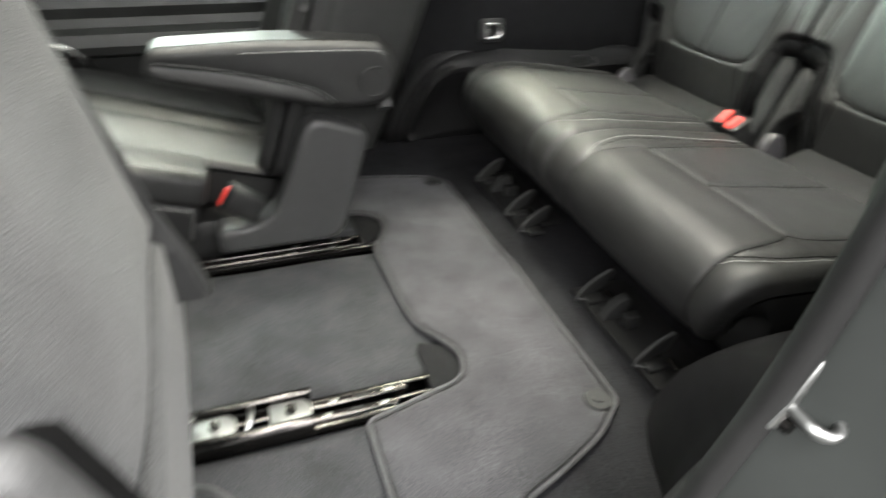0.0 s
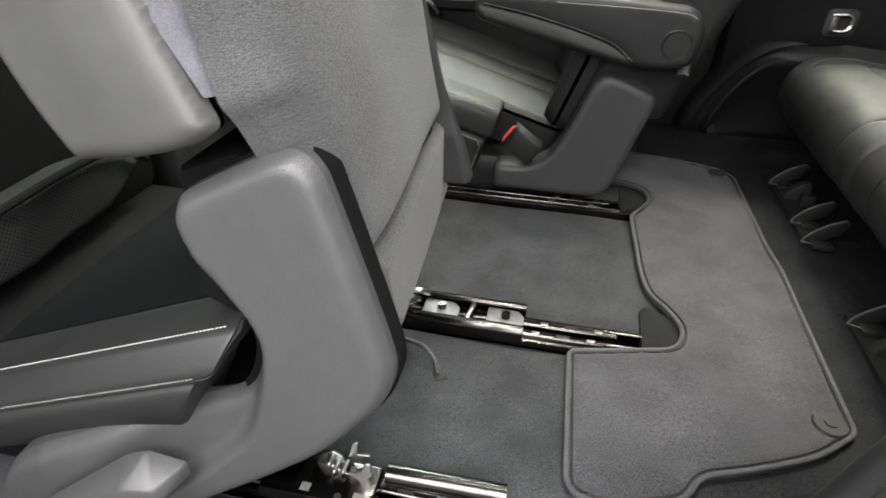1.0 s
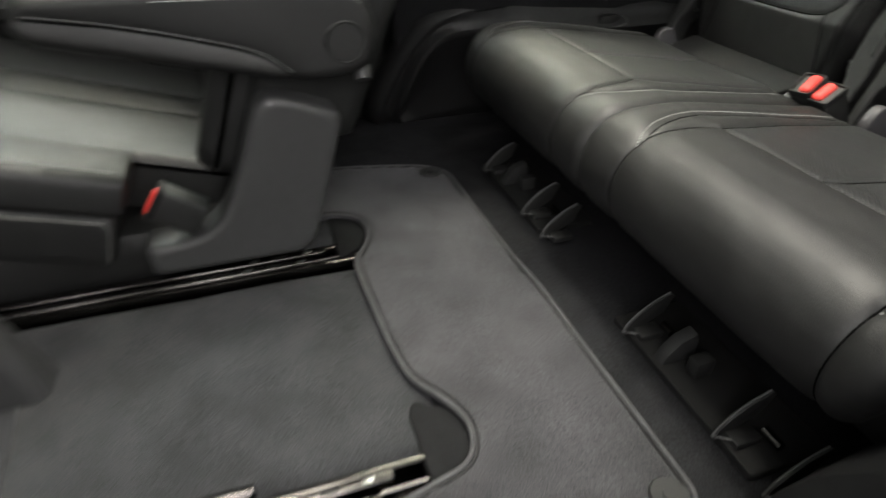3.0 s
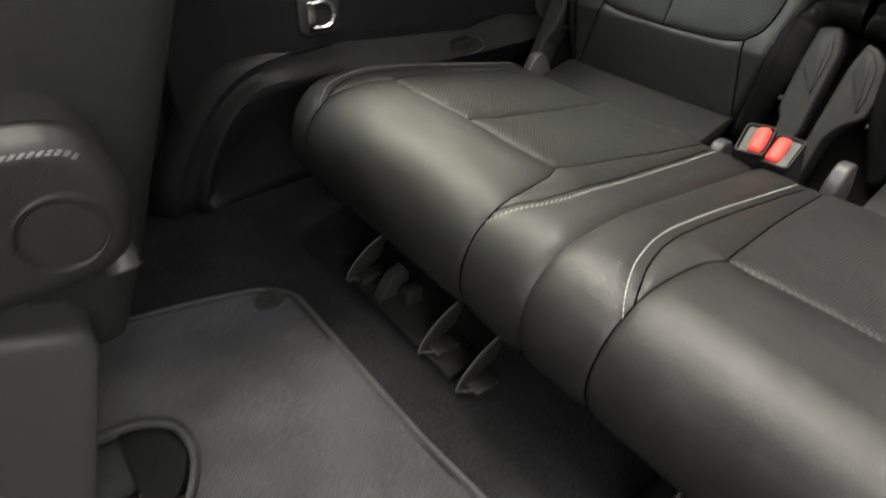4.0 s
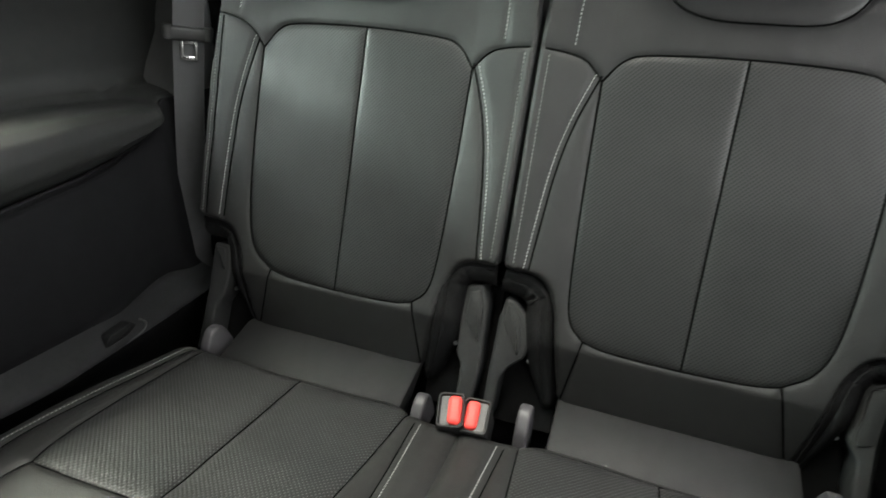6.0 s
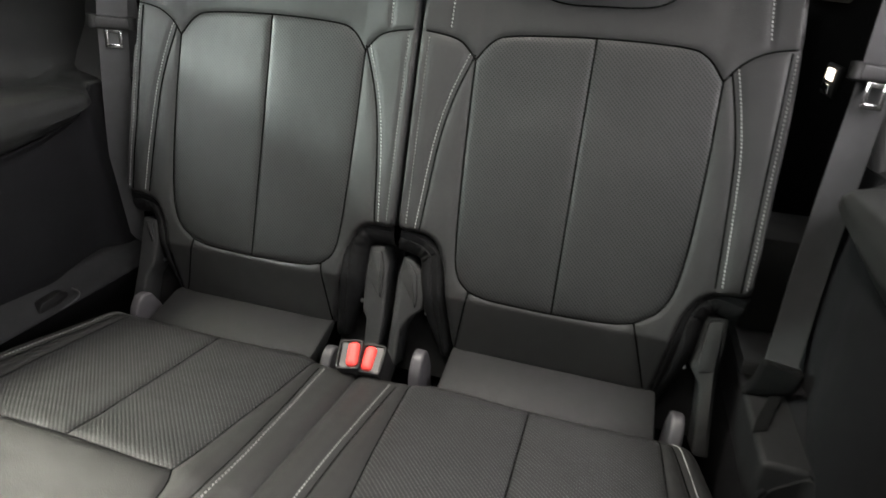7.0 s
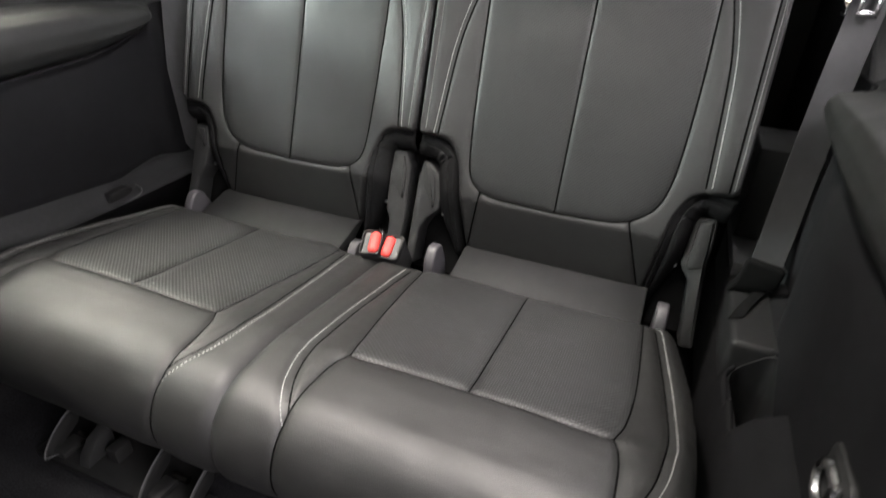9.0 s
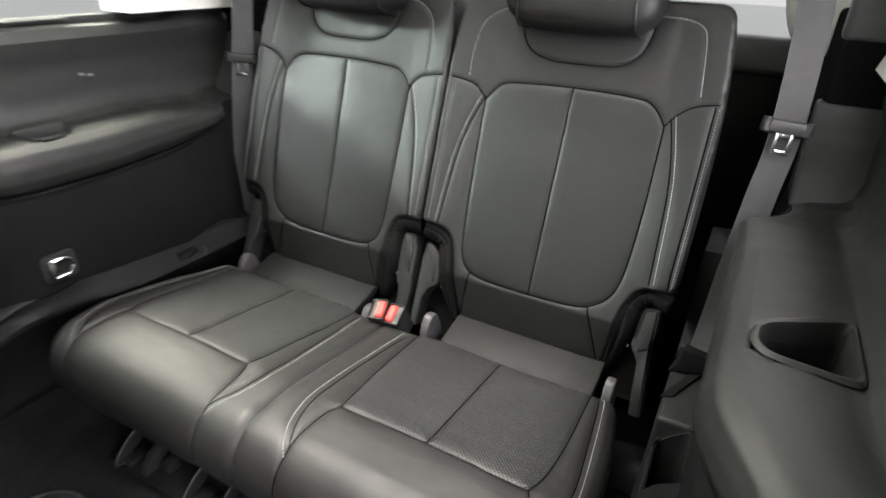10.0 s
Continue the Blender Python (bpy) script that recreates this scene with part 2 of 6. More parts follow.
def tube(bm, pts, r, n=8):
    """A round cord along points."""
    pts = [Vector(p) for p in pts]
    rings = []
    for i, p in enumerate(pts):
        d = (pts[min(i + 1, len(pts) - 1)] - pts[max(i - 1, 0)]).normalized()
        q = d.to_track_quat("Z", "Y")
        rings.append([bm.verts.new(p + q @ Vector((math.cos(2 * math.pi * k / n) * r, math.sin(2 * math.pi * k / n) * r, 0))) for k in range(n)])
    for a, b in zip(rings, rings[1:]):
        for k in range(n):
            bm.faces.new((a[k], a[(k + 1) % n], b[(k + 1) % n], b[k]))
    bm.faces.new(rings[0][::-1])
    bm.faces.new(rings[-1])
    return bm


def flow(pts, n=12, closed=False):
    """A smooth curve through points of any dimension (Catmull-Rom)."""
    p = np.array(pts, float)
    out, m = [], len(p)
    for i in range(m if closed else m - 1):
        p1, p2 = p[i], p[(i + 1) % m]
        p0 = p[i - 1] if (closed or i > 0) else 2 * p1 - p2
        p3 = p[(i + 2) % m] if (closed or i + 2 < m) else 2 * p2 - p1
        for k in range(n):
            s = k / n
            out.append(0.5 * (2 * p1 + (p2 - p0) * s + (2 * p0 - 5 * p1 + 4 * p2 - p3) * s * s + (3 * p1 - p0 - 3 * p2 + p3) * s**3))
    if not closed:
        out.append(p[-1])
    return np.array(out)


def rounded(pts, r, n=5):
    """A closed outline whose corners are rounded; r one radius or one for each corner."""
    p, out = np.array(pts, float), []
    for i in range(len(p)):
        rr = r[i] if isinstance(r, (list, tuple)) else r
        a, b, c = p[i - 1], p[i], p[(i + 1) % len(p)]
        da, dc = np.linalg.norm(a - b), np.linalg.norm(c - b)
        k = min(rr, 0.48 * da, 0.48 * dc)
        s, e = b + (a - b) / da * k, b + (c - b) / dc * k
        for j in range(n + 1):
            w = j / n
            out.append((1 - w) ** 2 * s + 2 * w * (1 - w) * b + w * w * e)
    return np.array(out)


def line_gap(p, poly):
    """Distance from points to a polyline, and the nearest point on it."""
    best, near = np.full(len(p), 9.0), np.zeros_like(p)
    for a, b in zip(poly[:-1], poly[1:]):
        d = b - a
        s = np.clip(((p - a) @ d) / max(d @ d, 1e-12), 0, 1)
        q = a + s[:, None] * d
        g = np.linalg.norm(p - q, axis=1)
        w = g < best
        best[w], near[w] = g[w], q[w]
    return best, near


def within_shape(p, poly):
    c = np.zeros(len(p), bool)
    for a, b in zip(poly, np.roll(poly, -1, 0)):
        hit = (a[1] > p[:, 1]) != (b[1] > p[:, 1])
        x = (b[0] - a[0]) * (p[:, 1] - a[1]) / (b[1] - a[1] + 1e-15) + a[0]
        c ^= hit & (p[:, 0] < x)
    return c


class Pad:
    """A padded cover: an outline on a surface, with seams that pull it in and a rim that rolls over."""

    def __init__(self, outline, surface, seams=(), soft_seams=(), rim=0.03, puff=0.006, reach=0.02, step=0.004, crown=None, cord=0.0012):
        self.outline, self.surface, self.rim, self.puff, self.reach, self.step = np.asarray(outline), surface, rim, puff, reach, step
        self.seams = [np.asarray(s, float) for s in seams]
        self.soft = [np.asarray(s, float) for s in soft_seams]
        self.ring = np.vstack([self.outline, self.outline[:1]])
        self.crown, self.cord = crown, cord

    def height(self, p, e=None):
        if e is None:
            e = line_gap(p, self.ring)[0] * np.where(within_shape(p, self.outline), 1, -1)
        e = np.clip(e, 0, self.rim)
        h = -(self.rim - np.sqrt(np.maximum(self.rim**2 - (self.rim - e) ** 2, 0)))
        if self.seams:
            d = np.min([line_gap(p, s)[0] for s in self.seams], axis=0)
            h = h + self.puff * (1 - np.exp(-d / self.reach)) - 0.0012 * np.exp(-((d / 0.0030) ** 2))
        else:
            h = h + self.puff
        for s in self.soft:
            h = h - 0.0016 * np.exp(-((line_gap(p, s)[0] / 0.004) ** 2))
        if self.crown is not None:
            h = h + self.crown(p)
        return h

    def place(self, p, lift=0.0, flat=False):
        p = np.asarray(p, float)
        pos, nrm = self.surface(p)
        h = (0 if flat else self.height(p)) + lift
        return pos + nrm * np.reshape(h * np.ones(len(p)), (-1, 1)), nrm

    def build(self, parent, regions, deep=0.05, side=None, side_name="side"):
        lo, hi = self.outline.min(0), self.outline.max(0)
        nu, nv = [int(math.ceil((hi[i] - lo[i]) / self.step)) + 1 for i in (0, 1)]
        uu, vv = np.meshgrid(np.linspace(lo[0], hi[0], nu), np.linspace(lo[1], hi[1], nv))
        p = np.stack([uu.ravel(), vv.ravel()], 1)
        for s in self.seams:
            g, q = line_gap(p, s)
            w = g < 0.5 * self.step
            p[w] = q[w]
        g, q = line_gap(p, self.ring)
        w = g < 0.72 * self.step
        p[w] = q[w]
        g = np.where(w, 0, g)
        e = np.where(within_shape(p, self.outline) | w, g, -g)
        pos, nrm = self.surface(p)
        pos = pos + nrm * self.height(p, e)[:, None]
        i = np.arange(nu * nv).reshape(nv, nu)
        f = np.stack([i[:-1, :-1].ravel(), i[:-1, 1:].ravel(), i[1:, 1:].ravel(), i[1:, :-1].ravel()], 1)
        f = f[(e[f] >= 0).all(1)]
        a = np.cross(pos[f[:, 1]] - pos[f[:, 0]], pos[f[:, 2]] - pos[f[:, 0]])
        if (a * nrm[f[:, 0]]).sum() < 0:
            f = f[:, ::-1]
        mid, left = p[f].mean(1), np.ones(len(f), bool)
        for name, material, poly, label in regions:
            mine = left & (within_shape(mid, np.asarray(poly)) if poly is not None else True)
            left &= ~mine
            if not mine.any():
                continue
            ff = f[mine]
            used, inv = np.unique(ff, return_inverse=True)
            pydata(name, pos[used], inv.reshape(-1, 4), material, parent, label, uv=p[used])
        for s in self.seams:
            c = s[np.append(True, np.linalg.norm(np.diff(s, axis=0), axis=1) > 1e-4)]
            k = np.append(0, np.cumsum(np.linalg.norm(np.diff(c, axis=0), axis=1)))
            w = np.linspace(0, k[-1], max(int(k[-1] / 0.008), 3))
            c = np.stack([np.interp(w, k, c[:, 0]), np.interp(w, k, c[:, 1])], 1)
            c = c[within_shape(c, self.outline)]
            if len(c) > 2:
                bm = bmesh.new()
                tube(bm, self.place(c, 0.0005)[0], self.cord, 6)
                part("seam", bm, SEAM, parent)
        if side is not None:
            base, bn = self.surface(self.outline)
            n = len(base)
            sunk = np.reshape((self.crown(self.outline) if self.crown is not None else 0.0) * np.ones(n), (-1, 1))
            v = np.vstack([base - bn * (self.rim - 0.001 - sunk), base - bn * deep])
            faces = [(k, (k + 1) % n, n + (k + 1) % n, n + k) for k in range(n)]
            faces.append(tuple(range(n, 2 * n)))
            pydata(side_name, v, faces, side, parent)

    def stitch(self, parent, lines, long=0.0032, gap=0.0020, wide=0.0014, name="stitching", thread=None):
        verts, faces = [], []
        for ln in lines:
            ln = np.asarray(ln, float)
            cum = np.append(0, np.cumsum(np.linalg.norm(np.diff(ln, axis=0), axis=1)))
            s = np.arange(0, cum[-1] - long, long + gap)
            mid = s[:, None] + np.array([0, long])
            uv = np.stack([np.interp(mid.ravel(), cum, ln[:, k]) for k in (0, 1)], 1)
            pos, nrm = self.place(uv, 0.0003)
            for a, b, n in zip(pos[::2], pos[1::2], nrm[::2]):
                d = (b - a) / max(np.linalg.norm(b - a), 1e-9)
                w = np.cross(n, d) * wide / 2
                k = len(verts)
                verts += [a - w, a + w, b + w, b - w, (a * 0.8 + b * 0.2) + n * 0.0009, (a * 0.2 + b * 0.8) + n * 0.0009]
                faces += [(k, k + 1, k + 4), (k + 2, k + 3, k + 5), (k + 1, k + 2, k + 5, k + 4), (k + 3, k, k + 4, k + 5)]
        if verts:
            tagged(pydata(name, verts, faces, thread or THREAD, parent, "dark grey thread" if thread else "pale grey contrast thread"), kind="stuff")


def stitch_line(parent, pts, nrm, long=0.0034, gap=0.0016, wide=0.0014, name="stitching"):
    """Thread along a line in space; nrm is the way out of the cover."""
    pts, nrm = np.array(pts, float), np.array(nrm, float)
    nrm = nrm / np.linalg.norm(nrm)
    cum = np.append(0, np.cumsum(np.linalg.norm(np.diff(pts, axis=0), axis=1)))
    verts, faces = [], []
    for s in np.arange(0, cum[-1] - long, long + gap):
        a, b = (np.array([np.interp(q, cum, pts[:, k]) for k in range(3)]) + nrm * 0.0003 for q in (s, s + long))
        w = np.cross(nrm, (b - a) / np.linalg.norm(b - a)) * wide / 2
        k = len(verts)
        verts += [a - w, a + w, b + w, b - w, a * 0.8 + b * 0.2 + nrm * 0.0012, a * 0.2 + b * 0.8 + nrm * 0.0012]
        faces += [(k, k + 1, k + 4), (k + 2, k + 3, k + 5), (k + 1, k + 2, k + 5, k + 4), (k + 3, k, k + 4, k + 5)]
    tagged(pydata(name, verts, faces, THREAD, parent, "pale grey contrast thread"), kind="stuff")


def shell(name, outline, y0, out, profile, material, parent, label="", n=180):
    """A moulded cover: an outline in (x, z) with a softly rounded edge; profile holds (inset, height out of y0)."""
    p = np.asarray(outline, float)
    ring = np.vstack([p, p[:1]])
    cum = np.append(0, np.cumsum(np.linalg.norm(np.diff(ring, axis=0), axis=1)))
    s = np.linspace(0, cum[-1], n, endpoint=False)
    p = np.stack([np.interp(s, cum, ring[:, k]) for k in (0, 1)], 1)
    turn = 1 if np.sum(p[:, 0] * np.roll(p[:, 1], -1) - np.roll(p[:, 0], -1) * p[:, 1]) > 0 else -1
    verts, done = [], 0.0
    for inset, high in profile:
        while done < inset - 1e-9:
            st = min(0.002, inset - done)
            d = np.roll(p, -2, 0) - np.roll(p, 2, 0)
            d /= np.linalg.norm(d, axis=1)[:, None]
            p = p + turn * st * np.stack([-d[:, 1], d[:, 0]], 1)
            for _ in range(3):
                p = 0.5 * p + 0.25 * (np.roll(p, 1, 0) + np.roll(p, -1, 0))
            done += st
        verts += [(x, y0 + out * high, z) for x, z in p]
    faces = [(i * n + k, i * n + (k + 1) % n, (i + 1) * n + (k + 1) % n, (i + 1) * n + k) for i in range(len(profile) - 1) for k in range(n)]
    m = len(profile) - 1
    faces += [tuple(range(m * n, m * n + n)), tuple(range(n - 1, -1, -1))]
    bm = bmesh.new()
    vs = [bm.verts.new(v) for v in verts]
    for f in faces:
        bm.faces.new([vs[k] for k in f])
    bmesh.ops.recalc_face_normals(bm, faces=bm.faces)
    return part(name, bm, material, parent, label)


def beam(bm, section, origin, along, across, up, s0, s1, r=0.008):
    """A section of (across, up) drawn along a direction, its two ends rounded in."""
    o, d, a, u = (np.array(v, float) for v in (origin, along, across, up))
    q = flow(section, 4, closed=True)
    mid = q.mean(0)
    rows = []
    for s, k in ((s0, 0.8 * r), (s0 + 0.25 * r, 0.3 * r), (s0 + r, 0.0), (s1 - r, 0.0), (s1 - 0.25 * r, 0.3 * r), (s1, 0.8 * r)):
        w = q - mid
        ln = np.linalg.norm(w, axis=1)[:, None]
        rows.append([bm.verts.new(o + d * s + a * t[0] + u * t[1]) for t in mid + w * (1 - k / np.maximum(ln, 1e-6))])
    n = len(q)
    for x, y in zip(rows, rows[1:]):
        for k in range(n):
            bm.faces.new((x[k], x[(k + 1) % n], y[(k + 1) % n], y[k]))
    bm.faces.new(rows[0][::-1])
    bm.faces.new(rows[-1])
    bmesh.ops.recalc_face_normals(bm, faces=bm.faces)
    return bm


def plane_surface(origin, across, up, out):
    o, a, b, n = (np.array(v, float) for v in (origin, across, up, out))
    return lambda p: (o + p[:, :1] * a + p[:, 1:2] * b, np.repeat(n[None], len(p), 0))


def bend_surface(path, y_of):
    """A surface swept across the car over a path of (measure, x, z)."""
    s, x, z = np.array(path, float).T
    tx, tz = np.gradient(x, s), np.gradient(z, s)

    def at(p):
        v = p[:, 1]
        px, pz = np.interp(v, s, x), np.interp(v, s, z)
        dx, dz = np.interp(v, s, tx), np.interp(v, s, tz)
        ln = np.hypot(dx, dz)
        return np.stack([px, y_of(p[:, 0]), pz], 1), np.stack([-dz / ln, 0 * px, dx / ln], 1)

    return at


def ribbon(pts, wide, across, thick=0.0012):
    """A flat band along points, its width along the vectors across; returns verts, faces, uv."""
    pts = np.array(pts, float)
    acr = np.array([np.array(a, float) / np.linalg.norm(a) for a in across])
    cum = np.append(0, np.cumsum(np.linalg.norm(np.diff(pts, axis=0), axis=1)))
    v, f, uv = [], [], []
    for p, a, s, d in zip(pts, acr, cum, np.gradient(pts, axis=0)):
        n = np.cross(a, d / np.linalg.norm(d)) * thick / 2
        v += [p - a * wide / 2 - n, p + a * wide / 2 - n, p + a * wide / 2 + n, p - a * wide / 2 + n]
        uv += [(0, s), (wide, s), (wide, s), (0, s)]
    for k in range(len(pts) - 1):
        i, j = 4 * k, 4 * k + 4
        f += [(i + m, i + (m + 1) % 4, j + (m + 1) % 4, j + m) for m in range(4)]
    f += [(0, 3, 2, 1), (4 * len(pts) - 4, 4 * len(pts) - 3, 4 * len(pts) - 2, 4 * len(pts) - 1)]
    return v, f, uv


def sweep(bm, profile, xs, close=False):
    """A profile of (y, z) drawn along x stations; profile may be a function of x."""
    rows = []
    for x in xs:
        pr = profile(x) if callable(profile) else profile
        rows.append([bm.verts.new((x, y, z)) for y, z in pr])
    n = len(rows[0])
    fs = []
    for a, b in zip(rows, rows[1:]):
        for k in range(n if close else n - 1):
            fs.append(bm.faces.new((a[k], a[(k + 1) % n], b[(k + 1) % n], b[k])))
    if close:
        fs.append(bm.faces.new(rows[0][::-1]))
        fs.append(bm.faces.new(rows[-1]))
    bmesh.ops.recalc_face_normals(bm, faces=fs)
    return bm

# ---- setting ----


def soft_ground(p):
    return np.array([0.004 * noise.noise((a * 5, b * 5, 0.3)) + 0.0015 * noise.noise((a * 17, b * 17, 2)) for a, b in p])


floor = thing("floor", "charcoal carpeted car floor with slots for the seat rails", "floor", kind="structure")
bm = bmesh.new()
box(bm, (0.0, 0, -0.065), (4.0, 1.56, 0.04))
part("floor_pan", bm, PLASTIC, floor)
UPZ = plane_surface((0, 0, 0), (1, 0, 0), (0, 1, 0), (0, 0, 1))
for x0, x1, y0, y1 in ((-1.7, 0.262, -0.78, -0.645), (-1.7, 0.262, -0.590, -0.313), (-1.7, 0.262, -0.248, 0.130), (-1.7, 0.262, 0.202, 0.78)):
    Pad(rounded([(x0, y0), (x1, y0), (x1, y1), (x0, y1)], 0.008), UPZ, rim=0.012, puff=0.0, step=0.014, crown=soft_ground).build(
        floor, [("carpet_panel", FLOOR_CARPET, None, "")], deep=0.03, side=FLOOR_CARPET, side_name="carpet_edge")
# same carpet as the panels ahead, the seats' shadow put into its colour
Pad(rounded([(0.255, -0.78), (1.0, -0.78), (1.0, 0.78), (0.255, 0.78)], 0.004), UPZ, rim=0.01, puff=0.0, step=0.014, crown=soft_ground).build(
    floor, [("carpet_panel", SHADED_CARPET, None, "carpet darkened for the shade of the seats")], deep=0.03, side=SHADED_CARPET, side_name="carpet_edge")
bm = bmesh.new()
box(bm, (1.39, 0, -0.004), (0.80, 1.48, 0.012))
part("rear_carpet", bm, SHADED_CARPET, floor)
bm = bmesh.new()
box(bm, (1.58, 0, 0.10), (0.5, 1.2, 0.19), r=0.01)
part("luggage_floor", bm, CLOTH, floor)

# roof and body shell
roof = thing("ceiling", "pale grey cloth headliner over the whole cabin", "ceiling", kind="structure")
bm = bmesh.new()
# gap left for the added roof glass; its edges keep light off the walls
for x0, x1 in ((-1.5, -0.6), (1.02, 1.8)):
    sweep(bm, [(-0.78, 1.10), (-0.6, 1.17), (0, 1.2), (0.6, 1.17), (0.78, 1.10), (0.78, 1.16), (0.6, 1.22), (0, 1.25), (-0.6, 1.22), (-0.78, 1.16)], [x0, x1], close=True)
for sg in (-1, 1):
    sweep(bm, [(sg * 0.78, 1.10), (sg * 0.6, 1.17), (sg * 0.32, 1.184), (sg * 0.32, 1.235), (sg * 0.6, 1.22), (sg * 0.78, 1.16)], [-0.6, 1.02], close=True)
part("headliner", bm, HEADLINER, roof)


def finer(pts, n=4):
    """A profile with each of its stretches cut into n."""
    return [tuple((1 - k / n) * np.array(a) + k / n * np.array(b)) for a, b in zip(pts, pts[1:]) for k in range(n)] + [pts[-1]]


def cut_hole(bm, rim, sg, z0, z1):
    """Take out the faces whose corners all lie in a rim of (x, y), between two heights."""
    gone = []
    for f in bm.faces:
        p = np.array([(v.co.x, sg * v.co.y) for v in f.verts])
        if z0 < f.calc_center_median().z < z1 and within_shape(p, rim).any():
            gone.append(f)
    bmesh.ops.delete(bm, geom=gone, context="FACES")


def quarter_profile(x):
    """The side trim beside the last row: arch top, panel, armrest shelf and sill, as (distance from the middle, height)."""
    low = float(np.interp(x, (0.43, 0.60, 0.69, 0.81, 0.94, 1.0, 1.06, 1.09, 1.12, 1.15), (0.50, 0.484, 0.480, 0.481, 0.491, 0.499, 0.514, 0.528, 0.545, 0.556)))
    top = float(np.interp(x, (0.43, 0.70, 0.95, 1.10, 1.15), (0.566, 0.568, 0.572, 0.562, 0.558)))
    k = min(max((x - 1.08) / 0.08, 0), 1)
    k = k * k * (3 - 2 * k)
    rise = lambda f: low + f * (top - low)
    base = [(0.592, 0.20), (0.588, 0.26), (0.588, low - 0.05), (0.593, low - 0.012), (0.587, low), (0.574, rise(0.10)), (0.566, rise(0.30)), (0.567, rise(0.58)), (0.576, rise(0.82)), (0.598, rise(0.96)), (0.64, top), (0.692, top - 0.004), (0.712, top + 0.008), (0.725, 0.60), (0.728, 0.67), (0.716, 0.722), (0.730, 0.742), (0.775, 0.750)]
    flat = [(0.60, 0.20), (0.61, 0.26), (0.625, low - 0.05), (0.632, low - 0.012), (0.634, low), (0.637, low + 0.002), (0.640, low + 0.003), (0.644, low + 0.004), (0.648, low + 0.006), (0.658, low + 0.008), (0.672, low + 0.010), (0.700, low + 0.014), (0.714, low + 0.022), (0.724, 0.60), (0.726, 0.67), (0.714, 0.725), (0.728, 0.755), (0.775, 0.775)]
    away = min(max((x - 0.94) / 0.14, 0), 1)
    away = 0.030 * (1 - k) * away * away * (3 - 2 * away)
    base = [(y + away * max(1 - n / 6, 0), z) for n, (y, z) in enumerate(base)]
    front = 1 - min(max((x - 0.43) / 0.22, 0), 1)
    front = 0.072 * front * front * (3 - 2 * front)
    return [(min((1 - k) * a + k * c + front, 0.776 if n == 17 else 0.752), (1 - k) * b + k * d) for n, ((a, b), (c, d)) in enumerate(zip(base, flat))]


def arch_profile(x):
    """The wheel arch moulding on the doorway side: a bulge beside the floor that dies away towards the door."""
    high = 0.262 * math.sqrt(max(1 - (max(0.50 - x, 0) / 0.195) ** 2, 0.003))
    foot = float(np.interp(x, (0.31, 0.37, 0.42, 0.452, 0.474, 0.50, 0.56), (0.675, 0.645, 0.60, 0.552, 0.490, 0.445, 0.440)))
    back = float(np.interp(x, (0.31, 0.44, 0.62), (0.70, 0.67, 0.62)))
    bulge = [(back + 0.002, 0.0)] + [(foot + (back - foot) * (1 - math.cos(a)) ** 0.9, high * math.sin(a) ** 0.85) for a in np.linspace(0.02, math.pi / 2, 8)]
    plain = [(0.62, 0.0), (0.545, 0.005), (0.532, 0.04), (0.528, 0.11), (0.53, 0.18), (0.538, 0.215), (0.556, 0.24), (0.58, 0.256), (0.62, 0.262)]
    k = min(max((x - 0.58) / 0.12, 0), 1)
    return [((1 - k) * a + k * c, (1 - k) * b + k * d) for (a, b), (c, d) in zip(bulge, plain)]


